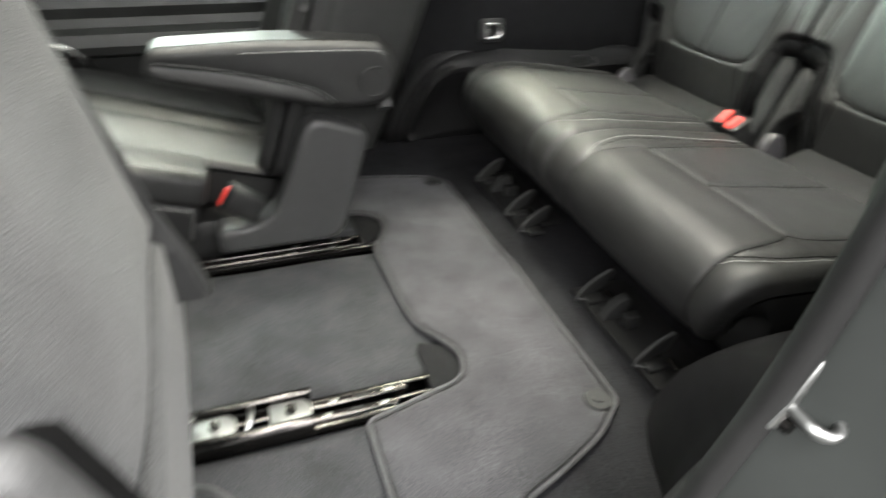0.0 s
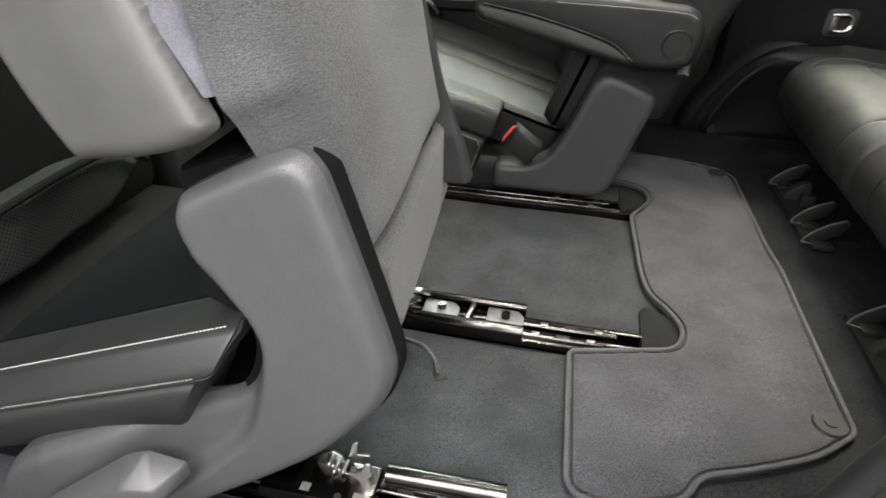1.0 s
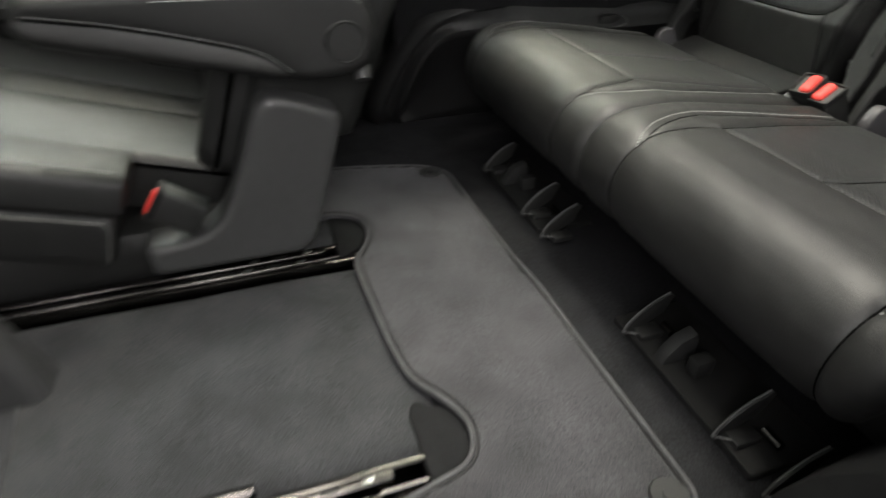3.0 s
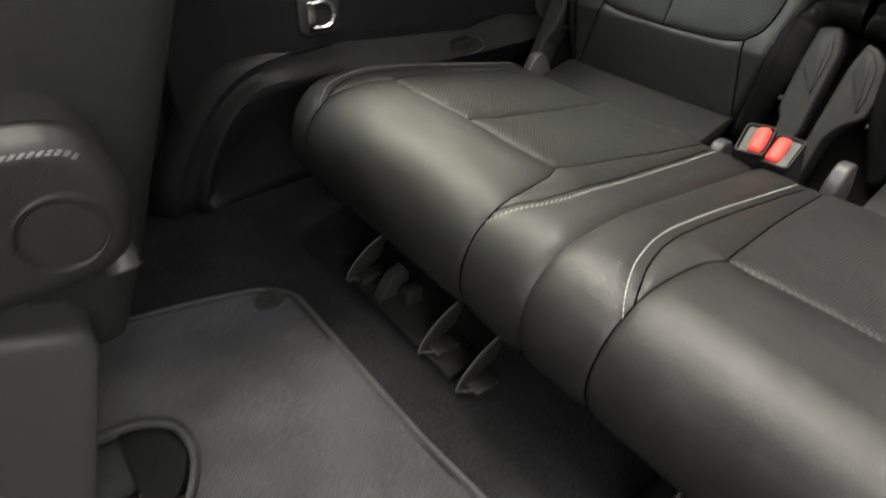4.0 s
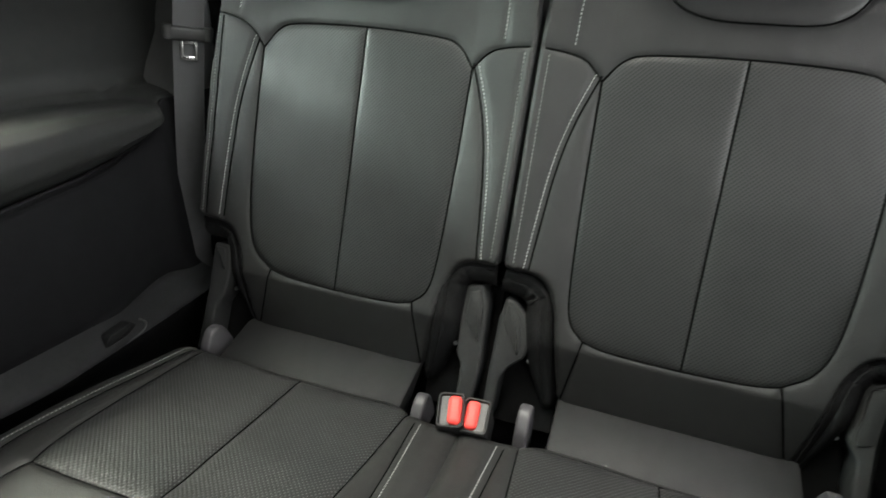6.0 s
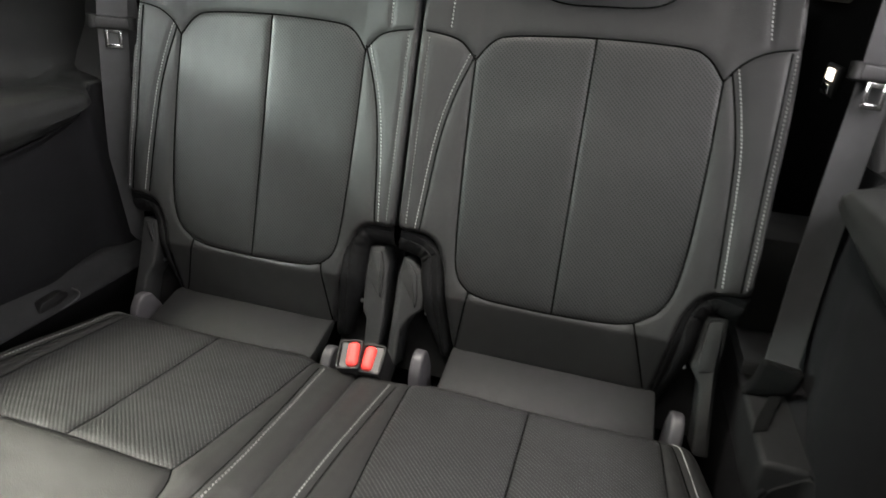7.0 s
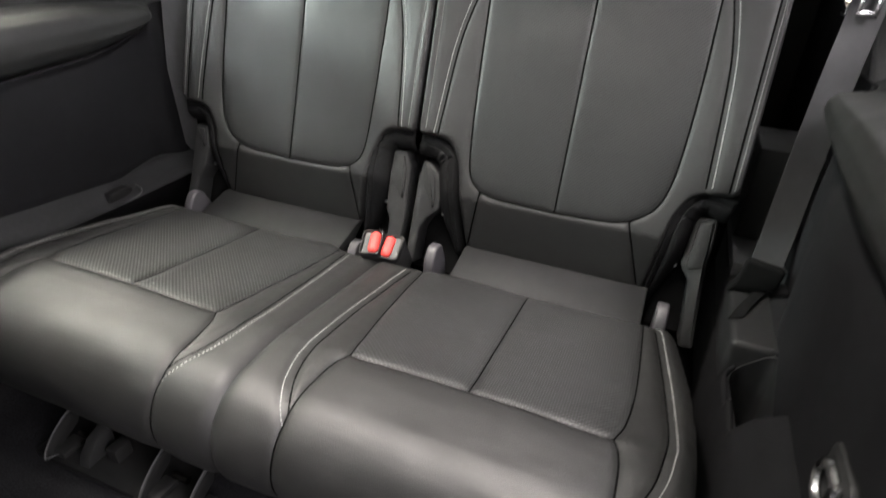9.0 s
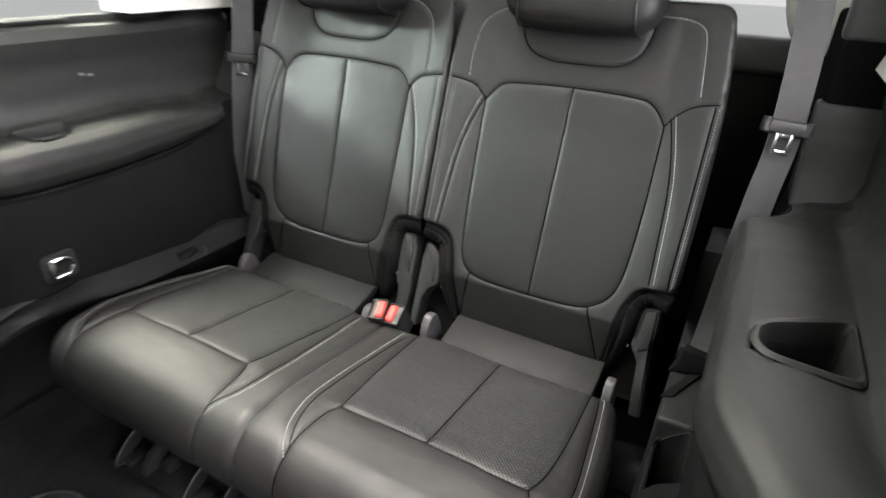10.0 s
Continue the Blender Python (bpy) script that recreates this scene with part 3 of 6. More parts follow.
def far_arch(wall):
    """The wheel arch moulding across the car: an outer ridge, a sunk band, an inner rim and a hollow face down to the floor."""
    rows = [((0.393, 0.680, 0.000), (0.455, 0.674, 0.000), (0.457, 0.676)),
            ((0.398, 0.665, 0.040), (0.441, 0.650, 0.030), (0.460, 0.675)),
            ((0.415, 0.660, 0.085), (0.449, 0.638, 0.070), (0.475, 0.676)),
            ((0.436, 0.655, 0.124), (0.463, 0.627, 0.112), (0.500, 0.678)),
            ((0.460, 0.645, 0.168), (0.482, 0.618, 0.152), (0.530, 0.680)),
            ((0.492, 0.630, 0.213), (0.504, 0.611, 0.186), (0.560, 0.681)),
            ((0.532, 0.612, 0.250), (0.533, 0.604, 0.212), (0.600, 0.681)),
            ((0.580, 0.600, 0.268), (0.580, 0.596, 0.226), (0.650, 0.681)),
            ((0.660, 0.589, 0.278), (0.670, 0.584, 0.229), (0.740, 0.681)),
            ((0.780, 0.588, 0.268), (0.785, 0.561, 0.223), (0.830, 0.680)),
            ((0.930, 0.588, 0.257), (0.930, 0.558, 0.221), (0.950, 0.680)),
            ((1.080, 0.592, 0.246), (1.080, 0.558, 0.221), (1.080, 0.680)),
            ((1.300, 0.592, 0.240), (1.300, 0.558, 0.221), (1.300, 0.680))]
    a, b, c = (flow([r[k] for r in rows], 6) for k in range(3))
    bm = bmesh.new()
    lines = []
    for p, q, f in zip(a, b, c):
        back = min(max((0.62 - p[0]) / 0.12, 0), 1)
        foot = np.array((f[0], f[1], -0.004))
        hollow = lambda w, dy: (1 - w) * q + w * foot + np.array((0, dy, 0))
        lines.append([bm.verts.new(v) for v in (
            p + np.array((-0.03 * back, 0.03, 0.016)), p + np.array((-0.006 * back, 0.004, 0.006)), p, 0.72 * p + 0.28 * q + np.array((0.004 * back, 0.003 + 0.010 * back, -0.002)),
            0.35 * p + 0.65 * q + np.array((0.002 * back, 0.002 + 0.012 * back, 0)), 0.1 * p + 0.9 * q + np.array((0, -0.001, 0.001)), q, hollow(0.05, 0.004), hollow(0.25, 0.020), hollow(0.55, 0.022), hollow(0.85, 0.008), foot)])
    for u, v in zip(lines, lines[1:]):
        for k in range(len(u) - 1):
            bm.faces.new((u[k], u[k + 1], v[k + 1], v[k]))
    bmesh.ops.recalc_face_normals(bm, faces=bm.faces)
    ob = part("wheel_arch_trim", bm, ARCH, wall)
    so = ob.modifiers.new("thick", "SOLIDIFY")
    so.thickness, so.offset = 0.003, -1.0


def side_wall(sg, name, label):
    wall = thing(name, label, "wall", kind="structure")

    def mirror(pr):
        return lambda x: [(sg * y, z) for y, z in finer(pr(x))]

    stations = list(np.linspace(0.435, 1.30, 130))
    rim = rounded([(0.692, 0.604), (0.744, 0.602), (0.795, 0.690), (0.682, 0.690)], [0.026, 0.030, 0.015, 0.015])
    pocket = rounded([(0.80, 0.540), (0.916, 0.536), (0.916, 0.582), (0.80, 0.588)], 0.012)
    foot = lambda x: float(np.interp(x, (0.435, 0.46, 0.492, 0.532, 0.58, 0.66, 0.93, 1.3), (0.122, 0.166, 0.211, 0.248, 0.266, 0.276, 0.255, 0.24))) if sg > 0 else 0.20
    lower = lambda x: [(quarter_profile(x)[0][0], foot(x)), (quarter_profile(x)[1][0], max(foot(x) + 0.02, 0.26))] + quarter_profile(x)[2:5]
    upper = lambda x: quarter_profile(x)[4:]
    bm = bmesh.new()
    sweep(bm, mirror(lower), stations)
    ob = part("side_lining", bm, LINING, wall, "black woven lower lining")
    so = ob.modifiers.new("thick", "SOLIDIFY")
    so.thickness, so.offset = 0.006, -1.0
    bm = bmesh.new()
    sweep(bm, mirror(upper), stations)
    cut_hole(bm, rim, sg, 0.53, 0.60)
    me = part("quarter_trim", bm, PLASTIC_TRIM, wall)
    so = me.modifiers.new("thick", "SOLIDIFY")
    so.thickness, so.offset = 0.006, -1.0
    if sg > 0:
        far_arch(wall)
    else:
        bm = bmesh.new()
        sweep(bm, mirror(arch_profile), list(np.linspace(0.312, 0.60, 50)) + [0.64, 0.67, 0.7] + list(np.linspace(0.79, 0.93, 30)) + [1.0, 1.3])
        cut_hole(bm, pocket, sg, 0.1, 0.3)
        ob = part("wheel_arch_trim", bm, LINING, wall)
        so = ob.modifiers.new("thick", "SOLIDIFY")
        so.thickness, so.offset = 0.006, 1.0
    # cup recess let into the armrest shelf
    bm = bmesh.new()
    mid = np.array([0.733, 0.650])
    inner, outer = mid + (rim - mid) * 0.96, mid + (rim - mid) * 1.13
    rows = [[bm.verts.new((x, sg * y, z)) for x, y in r] for r, z in ((outer, 0.5675), (outer * 0.6 + inner * 0.4, 0.5715), (outer * 0.2 + inner * 0.8, 0.571), (inner, 0.567), (mid + (inner - mid) * 0.96, 0.54))]
    n = len(rim)
    for a, b in zip(rows, rows[1:]):
        for k in range(n):
            bm.faces.new((a[k], a[(k + 1) % n], b[(k + 1) % n], b[k]))
    bmesh.ops.recalc_face_normals(bm, faces=bm.faces)
    part("cup_recess", bm, PLASTIC_TRIM, wall, "moulded cup recess with a raised rim")
    # well coloured black so that the recess reads as deep shade
    bm = bmesh.new()
    rows = [[bm.verts.new((x, sg * y, z)) for x, y in mid + (inner - mid) * 0.965] for z in (0.545, 0.42)]
    for k in range(n):
        bm.faces.new((rows[0][k], rows[0][(k + 1) % n], rows[1][(k + 1) % n], rows[1][k]))
    bm.faces.new(rows[1])
    bmesh.ops.recalc_face_normals(bm, faces=bm.faces)
    part("recess_well", bm, RUBBER, wall, "well coloured black for the shade inside")
    # ledge over the wheel arch, with a pocket before it, on the doorway side
    if sg > 0:
        # solid dark plate stands in for the shaded depth of a finger hole
        bm = bmesh.new()
        slab(bm, rounded([(0.895, 0.226), (0.935, 0.228), (0.958, 0.238), (0.950, 0.248), (0.905, 0.246)], 0.006), "y", 0.561, 0.580, r=0.002)
        part("hole_shade", bm, RUBBER, wall, "dark plate drawn as the shade in a finger hole")
        bm = bmesh.new()
        tube(bm, flow([(0.775, 0.562, 0.224), (0.85, 0.558, 0.221), (0.925, 0.557, 0.221), (0.962, 0.557, 0.224), (0.974, 0.560, 0.232), (0.966, 0.564, 0.243)], 6), 0.0018, 6)
        part("ledge_lip", bm, PLASTIC_GREY, wall, "moulded lip of the ledge")
        return far_trim(wall, sg)
    bm = bmesh.new()
    box(bm, (1.105, sg * 0.585, 0.18), (0.372, 0.118, 0.164), r=0.008, seg=3)
    part("ledge", bm, ARCH, wall)
    bm = bmesh.new()
    outer = np.array([0.858, 0.561]) + (pocket - np.array([0.858, 0.561])) * 1.14
    rows = [[bm.verts.new((x, sg * y, z if z < 0.15 else z - 0.1995 + float(np.interp(y, (0.53, 0.538, 0.556, 0.58, 0.62), (0.18, 0.215, 0.24, 0.256, 0.262))))) for x, y in r] for r, z in ((outer, 0.2), (pocket, 0.2), (pocket, 0.10))]
    for a, b in zip(rows, rows[1:]):
        for k in range(len(pocket)):
            bm.faces.new((a[k], a[(k + 1) % len(pocket)], b[(k + 1) % len(pocket)], b[k]))
    bm.faces.new(rows[-1])
    bmesh.ops.recalc_face_normals(bm, faces=bm.faces)
    part("pocket", bm, ARCH, wall, "dark storage pocket")
    bm = bmesh.new()
    box(bm, (1.21, sg * 0.588, 0.272), (0.22, 0.122, 0.026), r=0.004)
    part("luggage_step", bm, PLASTIC_GREY, wall)
    bm = bmesh.new()
    box(bm, (1.25, sg * 0.588, 0.365), (0.128, 0.124, 0.155), r=0.005)
    part("luggage_lid", bm, PLASTIC_TRIM, wall)
    return far_trim(wall, sg)


def far_trim(wall, sg):
    """Pillar, sill vent and rear body."""
    bm = bmesh.new()
    sweep(bm, [(sg * 0.69, 0.765), (sg * 0.70, 0.80), (sg * 0.71, 0.95), (sg * 0.68, 1.12), (sg * 0.78, 1.12), (sg * 0.79, 0.765)], [0.985 if sg > 0 else 1.14, 1.2, 1.3, 1.5], close=True)
    part("pillar_trim", bm, HEADLINER, wall, "pale grey pillar trim")
    bm = bmesh.new()
    sweep(bm, [(sg * 0.735, 1.02), (sg * 0.73, 1.07), (sg * 0.70, 1.12), (sg * 0.78, 1.14), (sg * 0.79, 1.02)], [-1.7, 0.0, 1.05], close=True)
    part("roof_rail_trim", bm, HEADLINER, wall, "pale grey roof rail trim")
    for k in range(3):
        bm = bmesh.new()
        box(bm, (0.80, sg * (0.742 + 0.008 * k), 0.757), (0.16, 0.004, 0.005), r=0.001)
        part("vent_slat", bm, PLASTIC, wall)
    for dx in (0.0, 0.018):
        bm = bmesh.new()
        box(bm, (0.866 + dx, sg * 0.7205, 0.650 - 0.2 * dx), (0.012, 0.002, 0.005), r=0.0008)
        part("emblem_bar", bm, PLASTIC_PALE, wall, "pale raised mark")
    bm = bmesh.new()
    box(bm, (1.54, sg * 0.705, 0.45), (0.54, 0.14, 0.78), r=0.01)
    part("luggage_trim", bm, CLOTH, wall)
    # lighter plastic stands in for window light reflected on the satin panel
    bm = bmesh.new()
    slab(bm, rounded([(1.165, 0.53), (1.182, 0.556), (1.225, 0.60), (1.262, 0.655), (1.268, 0.71), (1.30, 0.71), (1.30, 0.53)], 0.012), "y", sg * 0.628, sg * 0.738, r=0.008, seg=3)
    part("pillar_foot", bm, PLASTIC_GREY, wall, "dark satin plastic pillar foot")
    bm = bmesh.new()
    box(bm, (1.292, sg * 0.688, 0.875), (0.05, 0.11, 0.15), r=0.012, seg=3)
    part("pillar_cover", bm, PLASTIC_GREY, wall, "charcoal pillar cover")
    bm = bmesh.new()
    slab(bm, rounded([(sg * 0.718, 0.722), (sg * 0.732, 0.722), (sg * 0.732, 0.748), (sg * 0.718, 0.748)], 0.004), "x", 1.262, 1.272, r=0.002)
    part("pillar_clip", bm, PLASTIC_PALE, wall, "grey trim clip")
    bm = bmesh.new()
    box(bm, (1.36, sg * 0.60, 0.22), (0.10, 0.11, 0.38), r=0.012)
    part("luggage_box", bm, PLASTIC_TRIM, wall)
    bm = bmesh.new()
    box(bm, (0.87, sg * 0.772, 0.38), (0.95, 0.03, 0.76))
    part("outer_panel", bm, PAINT, wall)
    return wall


side_wall(1, "wall_right", "dark moulded side trim with armrest shelf and pale pillar")
side_wall(-1, "wall_left", "dark moulded side trim with cup recess and storage cubby")


def pane(name, pts, label):
    w = thing(name, label, "window", kind="structure")
    bm = bmesh.new()
    bm.faces.new([bm.verts.new(p) for p in pts])
    r = bmesh.ops.extrude_face_region(bm, geom=list(bm.faces))
    nn = bm.faces[:][0].normal if bm.faces[:] else Vector((0, 1, 0))
    bm.normal_update()
    nn = bm.faces[:][0].normal
    bmesh.ops.translate(bm, vec=nn * 0.004, verts=[g for g in r["geom"] if isinstance(g, bmesh.types.BMVert)])
    ob = part("pane", bm, GLASS, w, smooth=False)
    ob.visible_shadow = False
    return w


for sg, nm in ((1, "window_1"), (-1, "window_2")):
    pane(nm, [(0.44, sg * 0.765, 0.755), (1.03, sg * 0.765, 0.765), (1.03, sg * 0.75, 1.04), (0.44, sg * 0.75, 1.04)], "bright quarter window glass")
pane("window_3", [(1.80, -0.6, 0.74), (1.80, 0.6, 0.74), (1.62, 0.6, 1.16), (1.62, -0.6, 1.16)], "bright rear window glass")
# unseen roof window, added so that light falls steeply on the rear seats
pane("added_roof_glass", [(-0.6, -0.32, 1.21), (1.02, -0.32, 1.21), (1.02, 0.32, 1.21), (-0.6, 0.32, 1.21)], "clear roof glass, unseen, added to let light in")
pane("window_4", [(-0.75, 0.765, 0.58), (0.42, 0.765, 0.58), (0.42, 0.75, 1.04), (-0.75, 0.75, 1.04)], "rear door window glass")

tailgate = thing("tailgate", "closed tailgate with dark lower trim", "tailgate", kind="structure")
bm = bmesh.new()
box(bm, (1.82, 0, 0.36), (0.06, 1.5, 0.78), r=0.01)
part("lower_trim", bm, PLASTIC_TRIM, tailgate)
bm = bmesh.new()
box(bm, (1.79, 0, 0.712), (0.07, 1.2, 0.085), r=0.02, seg=3)
part("window_ledge", bm, PLASTIC_PALE, tailgate, "grey moulded ledge under the glass")
for sg in (-1, 1):
    bm = bmesh.new()
    slab(bm, rounded([(sg * 0.78, 0.74), (sg * 0.575, 0.755), (sg * 0.535, 0.85), (sg * 0.57, 1.15), (sg * 0.78, 1.15)], [0.02, 0.045, 0.08, 0.02, 0.02]), "x", 1.50, 1.80, r=0.03)
    part("rear_pillar_trim", bm, HEADLINER, tailgate, "pale grey rear pillar trim")
bm = bmesh.new()
box(bm, (1.72, 0, 1.18), (0.2, 1.5, 0.07), r=0.02)
part("header_trim", bm, HEADLINER, tailgate)

# the closed rear door across the car
door = thing("door_1", "closed rear door with dark stepped trim", "door", kind="structure")
bm = bmesh.new()
sweep(bm, [(0.735, -0.02), (0.715, 0.15), (0.705, 0.24), (0.69, 0.285), (0.655, 0.300), (0.645, 0.32), (0.655, 0.345), (0.70, 0.352), (0.712, 0.37), (0.70, 0.395), (0.705, 0.41), (0.72, 0.43), (0.725, 0.55), (0.74, 0.58), (0.79, 0.58), (0.79, -0.02)], [-0.78, -0.3, 0.1, 0.425], close=True)
part("door_trim", bm, PLASTIC_TRIM, door)
bm = bmesh.new()
tube(bm, flow([(-0.42, 0.640, 0.342), (-0.37, 0.640, 0.330), (-0.335, 0.652, 0.305), (-0.321, 0.680, 0.272), (-0.319, 0.706, 0.243)], 6), 0.0065, 8)
part("trim_strip", bm, CHROME, door, "satin metal trim strip")
bm = bmesh.new()
sweep(bm, [(0.735, 0.0), (0.72, 0.3), (0.72, 0.6), (0.72, 1.08), (0.79, 1.08), (0.79, 0.0)], [0.40, 0.44], close=True)
part("door_pillar", bm, CLOTH, door)

# the front of the cabin
front = thing("wall_front", "dark dashboard and front doors closing the cabin", "dashboard", kind="structure")
bm = bmesh.new()
box(bm, (-1.75, 0, 0.25), (0.25, 1.5, 0.6), r=0.05)
part("dashboard", bm, PLASTIC, front)
for sg in (-1, 1):
    bm = bmesh.new()
    box(bm, (-1.3, sg * 0.76, 0.27), (1.0, 0.05, 0.62), r=0.015)
    part("front_door_trim", bm, PLASTIC_TRIM, front)
    bm = bmesh.new()
    box(bm, (-0.82, sg * 0.76, 0.55), (0.09, 0.06, 1.15), r=0.015)
    part("centre_pillar", bm, PLASTIC_TRIM, front)
# unseen dark block, added to keep the gap between the front seats black
bm = bmesh.new()
box(bm, (-1.05, 0.02, 0.15), (0.86, 0.30, 0.34), r=0.03, seg=3)
part("dark_front_block", bm, PLASTIC, front)
ground = thing("ground", "smooth grey hall floor outside the car", "ground", kind="structure")
bm = bmesh.new()
box(bm, (0, 0, -0.52), (60, 60, 0.04))
part("hall_floor", bm, GROUND, ground)

# the open doorway beside the camera: sill, jamb, seal and striker
jamb = thing("door_frame", "open rear doorway jamb with rubber seal and steel striker", "door frame", kind="structure")
bm = bmesh.new()
box(bm, (-0.19, -0.785, -0.06), (1.2, 0.09, 0.1), r=0.015)
part("sill", bm, PLASTIC_TRIM, jamb)
seal_line = flow([(0.215, -0.715, 0.0), (0.250, -0.705, 0.15), (0.286, -0.700, 0.286), (0.316, -0.699, 0.37), (0.331, -0.700, 0.444), (0.337, -0.701, 0.50), (0.345, -0.705, 0.62), (0.36, -0.715, 0.85), (0.36, -0.72, 1.06)], 8)
bm = bmesh.new()
tube(bm, seal_line, 0.011, 10)
part("door_seal", bm, RUBBER, jamb, "black rubber door seal")
bm = bmesh.new()
tube(bm, [p + np.array((0.012, -0.012, 0.0)) for p in seal_line], 0.0026, 6)
part("seal_lip", bm, PLASTIC_PALE, jamb, "pale grey seal lip")


def loft(rows, material, name, label=""):
    bm = bmesh.new()
    vs = [[bm.verts.new(p) for p in r] for r in rows]
    for a, b in zip(vs, vs[1:]):
        for k in range(len(a) - 1):
            bm.faces.new((a[k], a[k + 1], b[k + 1], b[k]))
    bmesh.ops.recalc_face_normals(bm, faces=bm.faces)
    ob = part(name, bm, material, jamb, label)
    so = ob.modifiers.new("thick", "SOLIDIFY")
    so.thickness, so.offset = 0.004, 0.0
    return ob


loft([[(p[0] + dx, p[1] + dy, p[2]) for p in seal_line] for dx, dy in ((0.002, 0.004), (0.010, -0.012), (0.03, -0.03), (0.07, -0.055), (0.12, -0.08))], PAINT, "jamb_panel", "dark grey painted jamb")


def trim_edge(z):
    """Where the side trim begins, behind the doorway."""
    ys, zs = zip(*[(y, h) for y, h in arch_profile(0.44)[1:] + quarter_profile(0.44)[2:]])
    return float(np.interp(z, zs, ys))


loft([[(p[0] + 0.004 + w * (0.445 - p[0]), p[1] + 0.006 + (w ** 0.6) * (-trim_edge(p[2]) - p[1] - 0.006), p[2]) for p in seal_line] for w in (0, 0.08, 0.2, 0.4, 0.6, 0.8, 1.0)], PLASTIC_TRIM, "jamb_trim")
STRIKE = Matrix.Translation((0.338, -0.712, 0.388)) @ Matrix.Rotation(radians(24), 4, "Y")
bm = bmesh.new()
box(bm, (-0.004, 0.004, 0.0), (0.026, 0.006, 0.062), r=0.003, seg=3)
bmesh.ops.transform(bm, matrix=STRIKE, verts=bm.verts)
strike = part("striker_plate", bm, STEEL_PALE, jamb, "zinc striker plate")
bm = bmesh.new()
tube(bm, flow([(-0.010, 0.002, -0.012), (-0.008, -0.014, -0.013), (0.0, -0.021, -0.012), (0.009, -0.020, -0.008), (0.013, -0.010, -0.004), (0.012, 0.002, -0.002)], 6), 0.0042, 10)
bmesh.ops.transform(bm, matrix=STRIKE, verts=bm.verts)
part("striker_loop", bm, STEEL_PALE, strike, "bright steel striker loop")
for z in (0.022, -0.024):
    bm = bmesh.new()
    rod(bm, STRIKE @ Vector((-0.004, 0.002, z)), STRIKE @ Vector((-0.004, -0.004, z)), 0.006, 16, 0.005)
    part("striker_screw", bm, STEEL, strike, "dark screw head")
bm = bmesh.new()
for z in (-0.006, 0.006):
    box(bm, (0.0, 0, z), (0.046, 0.008, 0.006), r=0.002)
bmesh.ops.transform(bm, matrix=Matrix.Translation((0.374, -0.664, 0.309)) @ Matrix.Rotation(radians(-22), 4, "Y"), verts=bm.verts)
part("slot_cover", bm, PLASTIC, jamb, "black slotted trim clip")

# ---- last row of seats ----
LEAN = radians(18.05)
BACK_UP, BACK_OUT = (math.sin(LEAN), 0, math.cos(LEAN)), (-math.cos(LEAN), 0, math.sin(LEAN))
BACK_AT = (1.052, 0.335)


def cushion_path():
    """Measure, x and z over the seat: nought at the front seam, less round the front roll, more towards the back."""
    r, cx, cz = 0.072, 0.605, 0.198
    rows = []
    for k in range(25):
        a = math.pi * (1 - k / 24)
        rows.append((-0.067 - r * a, cx - r * math.sin(a), cz + r * math.cos(a)))
    rows += [(-0.03, 0.642, 0.2715), (0.0, 0.672, 0.271), (0.06, 0.731, 0.2625), (0.15, 0.820, 0.250), (0.31, 0.978, 0.227)]
    return rows


